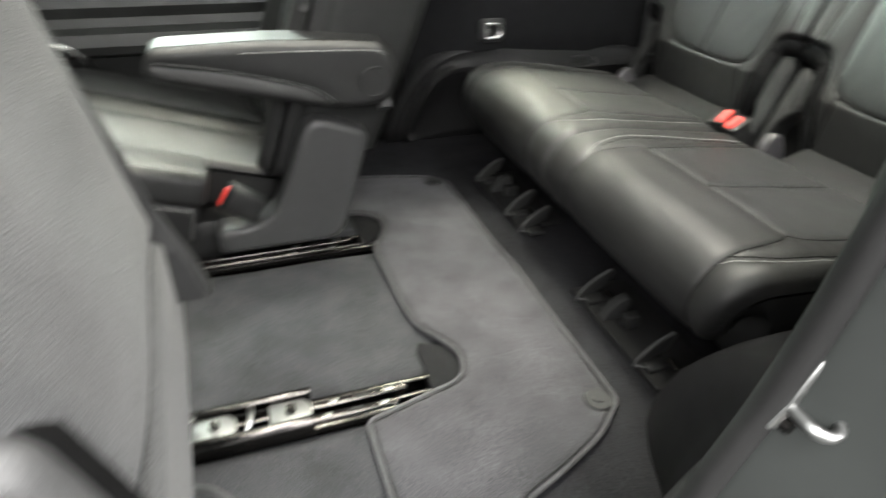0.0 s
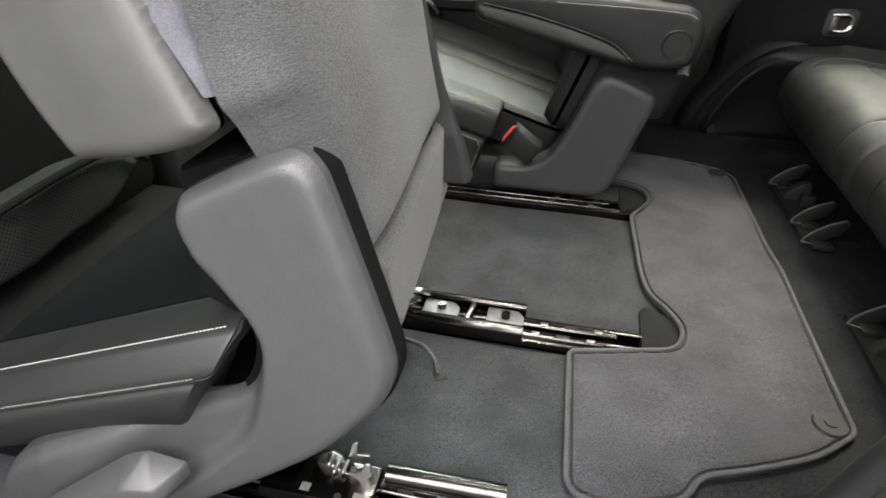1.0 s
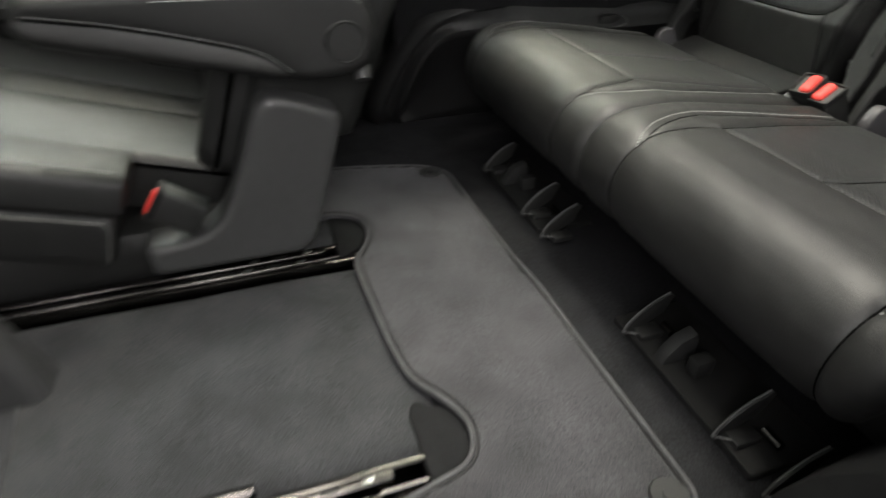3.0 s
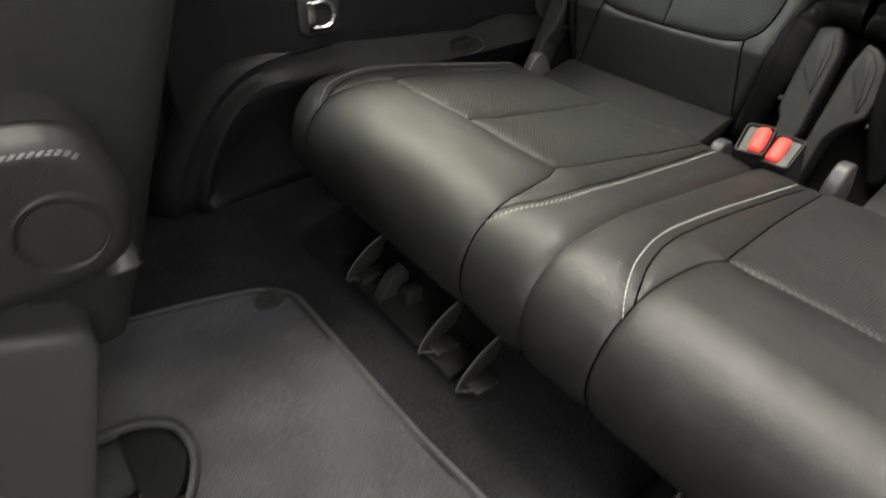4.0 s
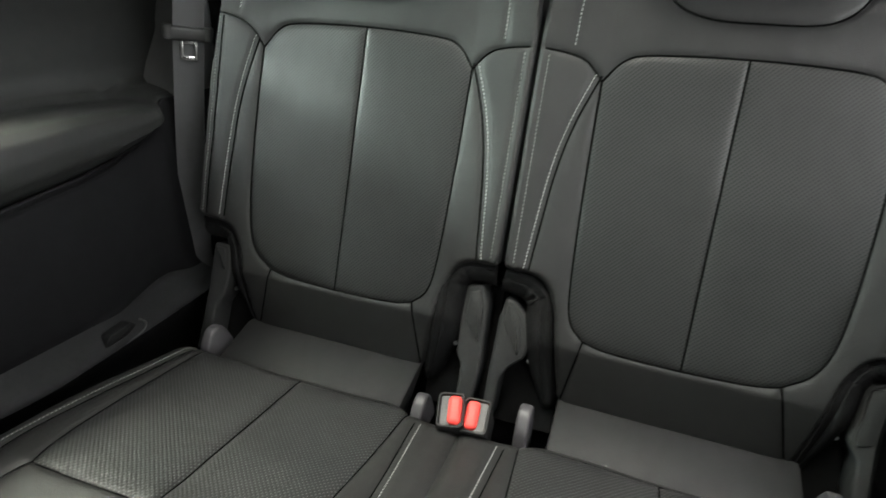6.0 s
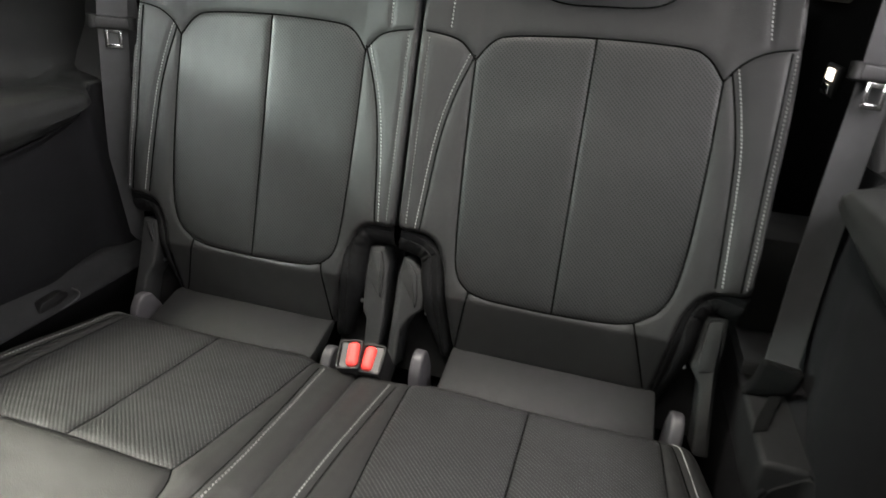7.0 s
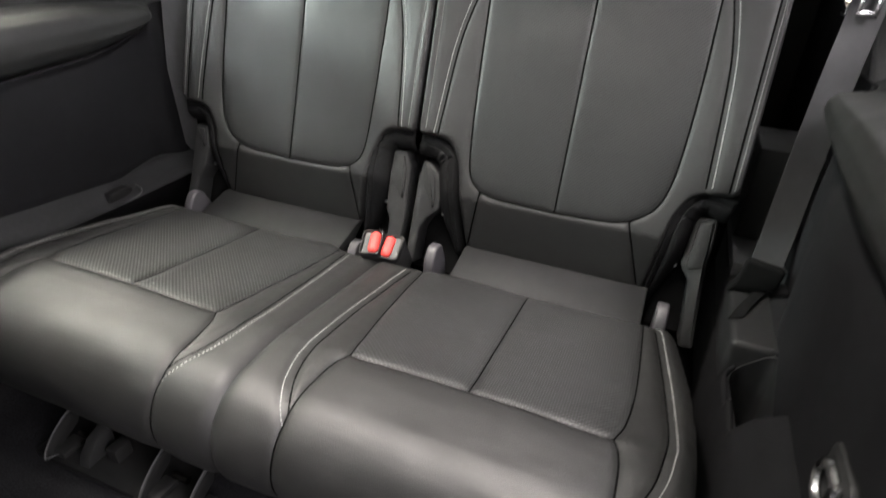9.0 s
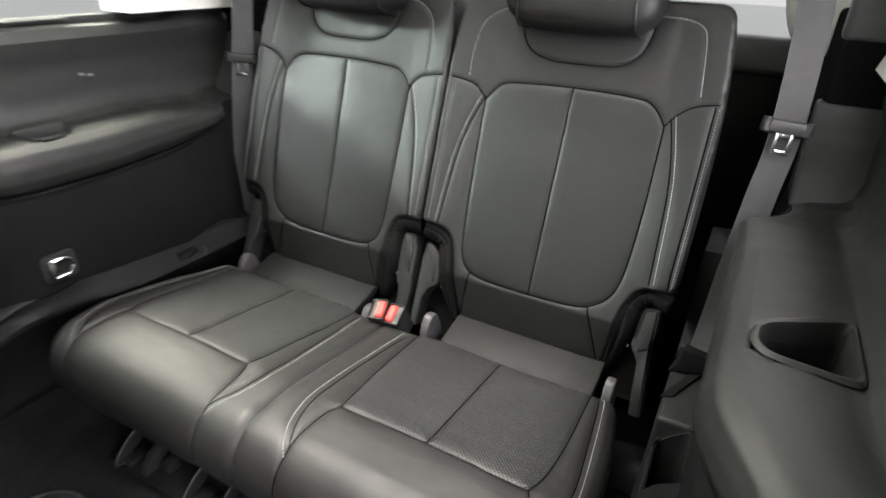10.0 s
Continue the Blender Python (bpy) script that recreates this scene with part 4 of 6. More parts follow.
def rear_cushion(seat, sg, insert_material):
    surf = bend_surface(cushion_path(), lambda u: sg * u + 0.004)
    outline = rounded([(-0.010, -0.29), (0.445, -0.29), (0.478, -0.13), (0.497, -0.02), (0.497, 0.12), (0.468, 0.30), (0.10, 0.305), (0.06, 0.285), (-0.010, 0.28)],
                      [0.01, 0.05, 0.08, 0.08, 0.1, 0.03, 0.03, 0.02, 0.02])
    inner = flow([(0.077, 0.285), (0.085, 0.15), (0.095, 0.04), (0.100, 0.003)], 6)
    outer = flow([(0.422, 0.285), (0.425, 0.12), (0.42, 0.04), (0.410, 0.003)], 6)
    front = flow([(0.100, 0.003), (0.13, 0.002), (0.25, 0.006), (0.385, 0.002), (0.410, 0.003)], 6)
    roll_in = flow([(0.100, 0.003), (0.090, -0.02), (0.084, -0.08), (0.083, -0.18), (0.083, -0.29)], 6)
    roll_out = flow([(0.410, 0.003), (0.417, -0.015), (0.420, -0.05), (0.419, -0.12), (0.415, -0.29)], 6)
    rear = np.array([(0.077, 0.285), (0.422, 0.285)])
    mid = np.array([(0.25, 0.006), (0.25, 0.285)])
    st_in = flow([(0.052, 0.26), (0.045, 0.12), (0.044, 0.0), (0.053, -0.055), (0.068, -0.09), (0.083, -0.115)], 8)
    st_out = flow([(0.440, 0.29), (0.448, 0.265), (0.464, 0.125), (0.472, 0.03), (0.470, 0.0), (0.464, -0.035), (0.448, -0.078), (0.432, -0.098), (0.420, -0.115)], 8)
    welt_out = flow([(0.432, 0.285), (0.440, 0.26), (0.456, 0.12), (0.463, 0.04), (0.460, 0.0), (0.452, -0.042), (0.434, -0.08), (0.419, -0.10)], 8)
    welt_in = flow([(0.061, 0.26), (0.054, 0.12), (0.054, 0.0), (0.062, -0.05), (0.074, -0.08), (0.083, -0.10)], 8)
    pad = Pad(outline, surf, [inner, outer, front, roll_in, roll_out, rear, mid, welt_out, welt_in], [st_in, st_out], rim=0.030, puff=0.0045, reach=0.011, step=0.0035, cord=0.0009,
              crown=lambda p: -0.004 * np.exp(-(((p[:, 0] - 0.25) / 0.12) ** 2)) * (p[:, 1] > 0) * np.clip(p[:, 1] / 0.05, 0, 1) + np.array([0.0012 * noise.noise((a * 14, b * 14, sg)) + 0.0003 * noise.noise((a * 26, b * 70, 3 * sg)) for a, b in p]))
    cushion = new("cushion")
    cushion.parent = seat
    ins_poly = np.vstack([front, outer[::-1], inner])
    left = np.vstack([[q for q in front if q[0] <= 0.25], [(0.25, 0.285)], inner])
    roll_poly = np.vstack([front, roll_out, roll_in[::-1]])
    pad.build(cushion, [
        ("insert_panel", insert_material, left, "finely perforated black leather"),
        ("insert_panel", insert_material, ins_poly, "finely perforated black leather"),
        ("front_roll", LEATHER, roll_poly, "smooth black leather"),
        ("outer_bolster", LEATHER, [(0.3, -0.4), (0.6, -0.4), (0.6, 0.5), (0.3, 0.5)], ""),
        ("inner_bolster", LEATHER, None, "")], deep=0.09, side=LEATHER, side_name="cushion_side")
    pad.stitch(cushion, [st_in] if sg > 0 else [st_in, st_out])
    if sg > 0:
        pad.stitch(cushion, [st_out], thread=THREAD_DARK)
    bm = bmesh.new()
    box(bm, (0.80, sg * 0.25, 0.13), (0.34, 0.44, 0.10), r=0.01)
    part("cushion_base", bm, PLASTIC, cushion)


def rear_backrest(seat, sg):
    surf = plane_surface((BACK_AT[0], 0, BACK_AT[1]), (0, sg, 0), BACK_UP, BACK_OUT)
    outline = rounded([(0.104, -0.105), (0.408, -0.105), (0.424, 0.02), (0.446, 0.062), (0.502, 0.066), (0.503, 0.30), (0.497, 0.42), (0.482, 0.538), (0.014, 0.538), (0.002, 0.42), (0.002, 0.30), (0.003, 0.080), (0.058, 0.078), (0.078, 0.04)],
                      [0.012, 0.012, 0.03, 0.03, 0.012, 0.1, 0.1, 0.03, 0.03, 0.1, 0.1, 0.012, 0.03, 0.03])
    top = flow([(0.086, 0.339), (0.108, 0.366), (0.140, 0.376), (0.25, 0.381), (0.360, 0.378), (0.394, 0.367), (0.417, 0.339)], 6)
    side_o = flow([(0.417, 0.339), (0.418, 0.20), (0.412, 0.08), (0.396, 0.029), (0.364, 0.003)], 8)
    side_i = flow([(0.086, 0.339), (0.089, 0.20), (0.095, 0.07), (0.104, 0.023), (0.124, 0.002)], 8)
    low = flow([(0.124, 0.002), (0.16, -0.005), (0.25, -0.007), (0.33, -0.004), (0.364, 0.003)], 6)
    mid = np.array([(0.25, 0.381), (0.25, -0.007)])
    bol_o = flow([(0.417, 0.339), (0.436, 0.362), (0.462, 0.377), (0.503, 0.384)], 6)
    bol_i = flow([(0.086, 0.339), (0.066, 0.360), (0.045, 0.368), (0.010, 0.372)], 6)
    low_o = np.array([(0.364, 0.003), (0.398, -0.105)])
    low_i = np.array([(0.124, 0.002), (0.106, -0.105)])
    cut = flow([(0.128, 0.54), (0.135, 0.475), (0.155, 0.440), (0.195, 0.424), (0.25, 0.422), (0.315, 0.425), (0.347, 0.442), (0.362, 0.475), (0.368, 0.54)], 6)
    st = [flow([(0.432, 0.356), (0.447, 0.29), (0.457, 0.22), (0.465, 0.072)], 8), flow([(0.078, 0.348), (0.055, 0.28), (0.041, 0.208), (0.030, 0.084)], 8),
          np.array([(0.494, 0.376), (0.494, 0.074)]), np.array([(0.016, 0.364), (0.016, 0.088)]),
          flow([(0.372, 0.512), (0.41, 0.510), (0.438, 0.500), (0.450, 0.475), (0.462, 0.388)], 8), flow([(0.122, 0.512), (0.086, 0.502), (0.058, 0.478), (0.048, 0.44), (0.046, 0.378)], 8)]
    welt = [flow([(0.425, 0.352), (0.440, 0.29), (0.450, 0.22), (0.457, 0.072)], 8), flow([(0.085, 0.346), (0.062, 0.28), (0.048, 0.208), (0.037, 0.084)], 8), np.array([(0.488, 0.378), (0.488, 0.072)])]
    pad = Pad(outline, surf, [top, side_o, side_i, low, mid, bol_o, bol_i, low_o, low_i, cut] + welt, st, rim=0.008, puff=0.0020, reach=0.009, step=0.0034,
              crown=lambda p: -0.40 * np.clip(-0.012 - p[:, 1], 0, 1) + 0.012 * np.clip((np.abs(p[:, 0] - 0.25) - 0.16) / 0.09, 0, 1) * np.clip((p[:, 1] + 0.02) / 0.1, 0, 1) + np.array([0.0012 * noise.noise((a * 12, b * 12, 5 + sg)) + 0.0004 * noise.noise((a * 50, b * 30, 9 * sg)) for a, b in p]))
    back = new("backrest")
    back.parent = seat
    ins = np.vstack([top, side_o, low[::-1], side_i[::-1]])
    ins_half = np.vstack([[q for q in top if q[0] <= 0.2501], [q for q in low[::-1] if q[0] <= 0.2501], side_i[::-1]])
    upper = np.vstack([bol_i[::-1], top, bol_o, [(0.6, 0.6), (-0.1, 0.6)]])
    recess = np.vstack([cut, [(0.25, 0.56)]])
    lower = np.vstack([low_i[::-1], low, low_o, [(0.25, -0.12)]])
    pad.build(back, [
        ("insert_panel", LEATHER_FINE, ins_half, "finely perforated black leather"),
        ("insert_panel", LEATHER_FINE, ins, "finely perforated black leather"),
        ("headrest_recess", LEATHER, recess, ""), ("upper_panel", LEATHER, upper, ""), ("lower_panel", LEATHER, lower, ""),
        ("outer_bolster", LEATHER, [(0.25, -0.2), (0.7, -0.2), (0.7, 0.7), (0.25, 0.7)], ""), ("inner_bolster", LEATHER, None, "")],
        deep=0.085, side=LEATHER, side_name="backrest_side")
    pad.stitch(back, st[:2] + st[4:])
    pad.stitch(back, st[2:4], wide=0.0012, thread=THREAD_DARK)
    # padded cloth lining folded round the two lower notches, with a hem and a few creases
    edge = {1: (flow([(0.502, 0.063), (0.476, 0.065), (0.450, 0.058), (0.434, 0.041), (0.420, -0.004), (0.402, -0.122)], 8), flow([(0.006, 0.082), (0.051, 0.081), (0.076, 0.062), (0.084, 0.033), (0.086, -0.019), (0.096, -0.122)], 8)),
            -1: (flow([(0.504, 0.060), (0.467, 0.067), (0.446, 0.060), (0.430, 0.040), (0.421, 0.007), (0.408, -0.122)], 8), flow([(0.006, 0.076), (0.039, 0.070), (0.061, 0.057), (0.070, 0.040), (0.079, -0.028), (0.092, -0.122)], 8))}[sg]
    for k, ln in enumerate(edge):
        across = ((-0.010, -0.014), (-0.003, -0.005), (0.001, -0.0025), (0.003, -0.0035), (0.008, -0.0045), (0.010, -0.0060), (0.012, -0.0045), (0.018, -0.006), (0.026, -0.011), (0.032, -0.020), (0.035, -0.040), (0.035, -0.085))
        v = []
        for i, (p, q) in enumerate(zip(ln, np.gradient(ln, axis=0))):
            w = np.array((-q[1], q[0])) / np.linalg.norm(q)
            if w @ ((1, -1) if k == 0 else (-1, -1)) < 0:
                w = -w
            for off, d in across:
                off = off * (1 - 0.55 * max((-0.04 - p[1]) / 0.07, 0) if off > 0 else 1)
                sink = 0.40 * max(-0.012 - p[1], 0)
                pos, nrm = surf(np.array([p + w * off]))
                crease = 0.003 * noise.noise((i * 0.35, off * 60, 3 * k + sg)) if off > 0.005 else 0.0
                v.append(pos[0] + nrm[0] * (d + crease - sink))
        m, c = len(ln), len(across)
        f = [(c * i + j, c * i + j + 1, c * i + c + 1 + j, c * i + c + j) for i in range(m - 1) for j in range(c - 1)]
        ob = pydata("notch_lining", v, f, FELT, back, "black felt lining")
        so = ob.modifiers.new("thick", "SOLIDIFY")
        so.thickness = 0.002


def ball(bm, m, size, e1=0.4, e2=0.4, nu=36, nv=20):
    """A rounded cushion block (superellipsoid)."""
    sgn = lambda v, e: math.copysign(abs(v) ** e, v)
    rows = []
    for j in range(1, nv):
        a = -math.pi / 2 + math.pi * j / nv
        rows.append([bm.verts.new(m @ Vector((size[0] * sgn(math.cos(a), e1) * sgn(math.cos(2 * math.pi * i / nu), e2), size[1] * sgn(math.cos(a), e1) * sgn(math.sin(2 * math.pi * i / nu), e2), size[2] * sgn(math.sin(a), e1)))) for i in range(nu)])
    lo, hi = bm.verts.new(m @ Vector((0, 0, -size[2]))), bm.verts.new(m @ Vector((0, 0, size[2])))
    for a, b in zip(rows, rows[1:]):
        for i in range(nu):
            bm.faces.new((a[i], a[(i + 1) % nu], b[(i + 1) % nu], b[i]))
    for i in range(nu):
        bm.faces.new((lo, rows[0][(i + 1) % nu], rows[0][i]))
        bm.faces.new((hi, rows[-1][i], rows[-1][(i + 1) % nu]))
    bmesh.ops.recalc_face_normals(bm, faces=bm.faces)
    return bm


def back_point(u, v, out=0.0):
    """A place by the last row's backrest: across, up along it, out of it."""
    return Vector((BACK_AT[0], 0, BACK_AT[1])) + Vector((0, u, 0)) + v * Vector(BACK_UP) + out * Vector(BACK_OUT)


def rear_seat(sg, insert_material, label):
    seat = thing("third_row_seat", label, "car seat", "third row seats")
    rear_cushion(seat, sg, insert_material)
    rear_backrest(seat, sg)
    # headrest
    hr = new("headrest")
    hr.parent = seat
    bm = bmesh.new()
    turn = Matrix.Rotation(LEAN * 0.6, 4, "Y")
    ball(bm, Matrix.Translation(back_point(sg * 0.245, 0.565, 0.035)) @ turn, (0.058, 0.132, 0.095), 0.45, 0.35)
    part("headrest_pad", bm, LEATHER, hr)
    for s in (-1, 1):
        bm = bmesh.new()
        c = back_point(sg * 0.245 + s * 0.096, 0.565, 0.035)
        ring = [c + turn @ Vector((0.0575 * math.copysign(abs(math.cos(a)) ** 0.5, math.cos(a)), 0.006 * s * abs(math.sin(a)), 0.0935 * math.copysign(abs(math.sin(a)) ** 0.5, math.sin(a)))) for a in np.linspace(0, 2 * math.pi, 40)]
        tube(bm, ring, 0.0022, 6)
        part("headrest_seam", bm, LEATHER, hr)
    # black cloth in the notch behind the hinge arms
    bm = bmesh.new()
    slab(bm, [(1.060, 0.16), (1.090, 0.26), (1.145, 0.43), (1.17, 0.43), (1.11, 0.16)], "y", sg * 0.002, sg * 0.10)
    part("rear_lining", bm, CLOTH, seat)
    bm = bmesh.new()
    slab(bm, [(1.060, 0.16), (1.090, 0.26), (1.145, 0.43), (1.17, 0.43), (1.11, 0.16)], "y", sg * 0.41, sg * 0.495)
    part("rear_lining", bm, CLOTH, seat)
    # vinyl strip between cushion and backrest
    bm = bmesh.new()
    slab(bm, [(0.958, 0.200), (0.970, 0.211), (1.045, 0.231), (1.075, 0.228), (1.0, 0.18)], "y", sg * 0.105, sg * 0.415, r=0.004)
    part("gap_cover", bm, VINYL, seat, "charcoal vinyl gap cover")
    # hinge arms, stepped half-way down, with their bolts
    arms = {1: (([(0.049, 0.042), (0.025, 0.046), (0.013, 0.018), (0.012, -0.040), (0.011, -0.082), (0.019, -0.150), (0.041, -0.150), (0.041, -0.077), (0.050, -0.064), (0.052, -0.005)], 0.056),
                ([(0.488, 0.022), (0.459, 0.022), (0.453, -0.021), (0.459, -0.060), (0.474, -0.085), (0.482, -0.170), (0.506, -0.170), (0.494, -0.070)], 0.447)),
            -1: (([(0.010, 0.036), (0.025, 0.032), (0.042, 0.016), (0.051, -0.021), (0.050, -0.046), (0.030, -0.064), (0.019, -0.085), (0.017, -0.150), (0.001, -0.150), (0.002, -0.071), (0.004, 0.005)], 0.055),
                 ([(0.456, 0.028), (0.487, 0.032), (0.489, -0.012), (0.486, -0.046), (0.498, -0.175), (0.476, -0.175), (0.468, -0.072), (0.456, -0.055), (0.451, -0.045), (0.454, -0.003)], 0.444))}[sg]
    place = Matrix(((0, BACK_UP[0], BACK_OUT[0], BACK_AT[0]), (sg, 0, 0, 0), (0, BACK_UP[2], BACK_OUT[2], BACK_AT[1]), (0, 0, 0, 1)))
    for pts, bolt_u in arms:
        bm = bmesh.new()
        slab(bm, rounded(pts, 0.006, 3), "z", -0.075, -0.018, r=0.0045, seg=3)
        mid_u = sum(p[0] for p in pts) / len(pts)
        top = [(mid_u + (u - mid_u) * 0.62, v * 0.9 - 0.004) for u, v in pts if v > -0.06]
        slab(bm, rounded(top, 0.004, 3), "z", -0.03, -0.0155, r=0.002, seg=2)
        bmesh.ops.transform(bm, matrix=place, verts=bm.verts)
        bmesh.ops.recalc_face_normals(bm, faces=bm.faces)
        arm_ob = part("hinge_arm", bm, PLASTIC_ARM, seat, "charcoal plastic hinge cover")
        for v in (-0.030, -0.052):
            bm = bmesh.new()
            rod(bm, place @ Vector((bolt_u, v, -0.050)), place @ Vector((bolt_u, v, -0.030)), 0.0032)
            part("bolt", bm, STEEL_PALE, arm_ob, "bright steel bolt")
    for u, low in ((0.080, 0.030) if sg > 0 else (0.070, 0.0), (0.440, 0.008)):
        bm = bmesh.new()
        slab(bm, rounded([(0.962, 0.16), (0.968, 0.232 - low), (0.984, 0.254 - low), (1.006, 0.252 - low), (1.026, 0.215 - low), (1.034, 0.16)], 0.010), "y", sg * (u - 0.009), sg * (u + 0.009), r=0.004, seg=3)
        part("pivot_cover", bm, PIVOT, seat, "lavender grey pivot cover")
    return seat


rear_seat(1, LEATHER_HOLES, "black leather third-row seat with finely perforated insert panels")
rear_seat(-1, LEATHER_HOLES, "black leather third-row seat with perforated inserts beside the doorway")


def buckle(name, at, m, label, group="", k=1.0):
    b = thing(name, label, "seat belt buckle", group)
    place = Matrix.Translation(at) @ m
    bm = bmesh.new()
    box(bm, (0, 0, -0.036), (0.040 * k, 0.030 * k, 0.068), r=0.004, seg=3)
    box(bm, (0, 0, -0.001), (0.034 * k, 0.024 * k, 0.003))
    bmesh.ops.transform(bm, matrix=place, verts=bm.verts)
    part("housing", bm, PLASTIC, b)
    bm = bmesh.new()
    outer = rounded([(-0.021, -0.016), (0.021, -0.016), (0.021, 0.016), (-0.021, 0.016)], 0.006)
    rows = [[bm.verts.new((x * k * f, y * k * f, z)) for x, y in outer] for f, z in ((1.0, -0.006), (1.0, 0.001), (0.96, 0.0035), (0.88, 0.0035), (0.82, 0.001), (0.82, -0.004))]
    for a, c in zip(rows, rows[1:]):
        for q in range(len(outer)):
            bm.faces.new((a[q], a[(q + 1) % len(outer)], c[(q + 1) % len(outer)], c[q]))
    bmesh.ops.recalc_face_normals(bm, faces=bm.faces)
    bmesh.ops.transform(bm, matrix=place, verts=bm.verts)
    part("bezel", bm, RUBBER, b, "black bezel round the slot")
    bm = bmesh.new()
    box(bm, (0.0, -0.0045 * k, -0.001), (0.034 * k, 0.0160 * k, 0.017), r=0.0068, seg=5)
    for q in (-0.0070, -0.0020):
        box(bm, (0.0, q * k, 0.0072), (0.018 * k, 0.0009, 0.0008), r=0.0003)
    bmesh.ops.transform(bm, matrix=place, verts=bm.verts)
    part("button", bm, RED, b, "red release button")
    return b


tilt = Matrix.Rotation(radians(-30), 4, "Y")
buckle("seat_belt_buckle", (0.940, 0.019, 0.262), tilt @ Matrix.Rotation(radians(12), 4, "Z"), "black buckle with red button between the rear seats", "rear buckles", 1.12)
buckle("seat_belt_buckle", (0.947, -0.013, 0.257), tilt @ Matrix.Rotation(radians(184), 4, "Z"), "black buckle with red button between the rear seats", "rear buckles", 1.12)


def seat_belt(pts, across, tongue, label):
    b = thing("seat_belt", label, "seat belt", "third row belts")
    v, f, uv = ribbon(flow(pts, 8), 0.047, flow(across, 8))
    pydata("webbing", v, f, BELT, b, uv=uv)
    c, up, side = (Vector(t) for t in tongue)
    up.normalize()
    side = (side - side.dot(up) * up).normalized()
    nn = side.cross(up)
    fr = Matrix((side, up, nn)).transposed().to_4x4()
    fr.translation = c
    bm = bmesh.new()
    box(bm, (0, 0.024, 0.0), (0.072, 0.022, 0.012), r=0.005, seg=3)
    rod(bm, (-0.030, 0.016, 0), (-0.030, 0.036, 0), 0.008)
    rod(bm, (0.030, 0.016, 0), (0.030, 0.036, 0), 0.008)
    bmesh.ops.transform(bm, matrix=fr, verts=bm.verts)
    part("tongue_grip", bm, PLASTIC, b)
    bm = bmesh.new()
    for cc, s in (((-0.0105, 0, 0.003), (0.006, 0.034, 0.002)), ((0.0105, 0, 0.003), (0.006, 0.034, 0.002)), ((0, -0.0145, 0.003), (0.027, 0.007, 0.002)), ((0, 0.013, 0.003), (0.027, 0.010, 0.002))):
        box(bm, cc, s, r=0.0006)
    bmesh.ops.transform(bm, matrix=fr, verts=bm.verts)
    part("tongue", bm, CHROME, b, "polished steel belt tongue")
    return b


seat_belt([(1.145, 0.602, 0.17), (1.150, 0.600, 0.24), (1.160, 0.592, 0.45), (1.170, 0.573, 0.64), (1.175, 0.560, 0.74), (1.19, 0.556, 0.90), (1.21, 0.56, 1.12)],
          [(0.66, -0.75, 0)] * 7,
          ((1.165, 0.568, 0.640), (0.03, -0.10, 1), (-0.66, 0.75, 0)), "black seat belt hanging straight down the side trim")
seat_belt([(1.062, -0.562, 0.264), (1.070, -0.564, 0.28), (1.092, -0.570, 0.33), (1.126, -0.577, 0.45), (1.158, -0.586, 0.57), (1.182, -0.594, 0.66), (1.17, -0.588, 0.80), (1.12, -0.572, 0.95), (1.08, -0.56, 1.12)],
          [(0.22, -0.97, 0)] * 6 + [(0.15, -1, 0), (0.1, -1, 0), (0.1, -1, 0)],
          ((1.172, -0.592, 0.655), (0.15, -0.05, 1), (0.22, -0.97, 0)), "black seat belt slanting down behind the rear seat")

fold = thing("belt_fold", "black folded end of the seat belt on the ledge", "seat belt")
bm = bmesh.new()
slab(bm, rounded([(-0.537, 0.318), (-0.590, 0.310), (-0.586, 0.276), (-0.548, 0.262), (-0.520, 0.258), (-0.532, 0.285)], 0.008), "x", 1.050, 1.066, r=0.005, seg=3)
part("webbing_fold", bm, CLOTH, fold)
strap = thing("belt_anchor_strap", "short black belt strap running into a slit in the ledge", "seat belt")
v, f, uv = ribbon(flow([(1.072, -0.573, 0.272), (1.05, -0.564, 0.268), (1.01, -0.546, 0.2665), (0.975, -0.532, 0.263)], 5), 0.020, [(0.35, -0.93, 0.1)] * 16)
pydata("webbing", v, f, CLOTH, strap, uv=uv)

lamp = thing("luggage_lamp", "small lit luggage lamp with clear lens in the side trim", "lamp")
bm = bmesh.new()
box(bm, (1.475, -0.631, 0.632), (0.070, 0.010, 0.052), r=0.004)
part("bezel", bm, PLASTIC, lamp)
bm = bmesh.new()
box(bm, (1.470, -0.6245, 0.642), (0.030, 0.006, 0.020), r=0.0025)
part("lens", bm, GLOW, lamp, "lit clear lens")
bm = bmesh.new()
slab(bm, [(1.452, 0.612), (1.496, 0.616), (1.486, 0.628), (1.456, 0.626)], "y", -0.628, -0.622, r=0.001)
part("reflector", bm, CHROME, lamp, "bright reflector")
roof_shell = thing("roof_shell", "dark painted car roof skin, unseen, round the added roof glass", "car roof", kind="structure")
bm = bmesh.new()
for x0, x1 in ((-1.9, -0.6), (1.02, 1.86)):
    sweep(bm, [(-0.80, 1.165), (-0.6, 1.226), (0, 1.256), (0.6, 1.226), (0.80, 1.165), (0.80, 1.18), (0.6, 1.24), (0, 1.27), (-0.6, 1.24), (-0.80, 1.18)], [x0, x1], close=True)
for sg in (-1, 1):
    sweep(bm, [(sg * 0.80, 1.165), (sg * 0.6, 1.226), (sg * 0.32, 1.241), (sg * 0.32, 1.256), (sg * 0.6, 1.24), (sg * 0.80, 1.18)], [-0.6, 1.02], close=True)
part("roof_panel", bm, PAINT, roof_shell)


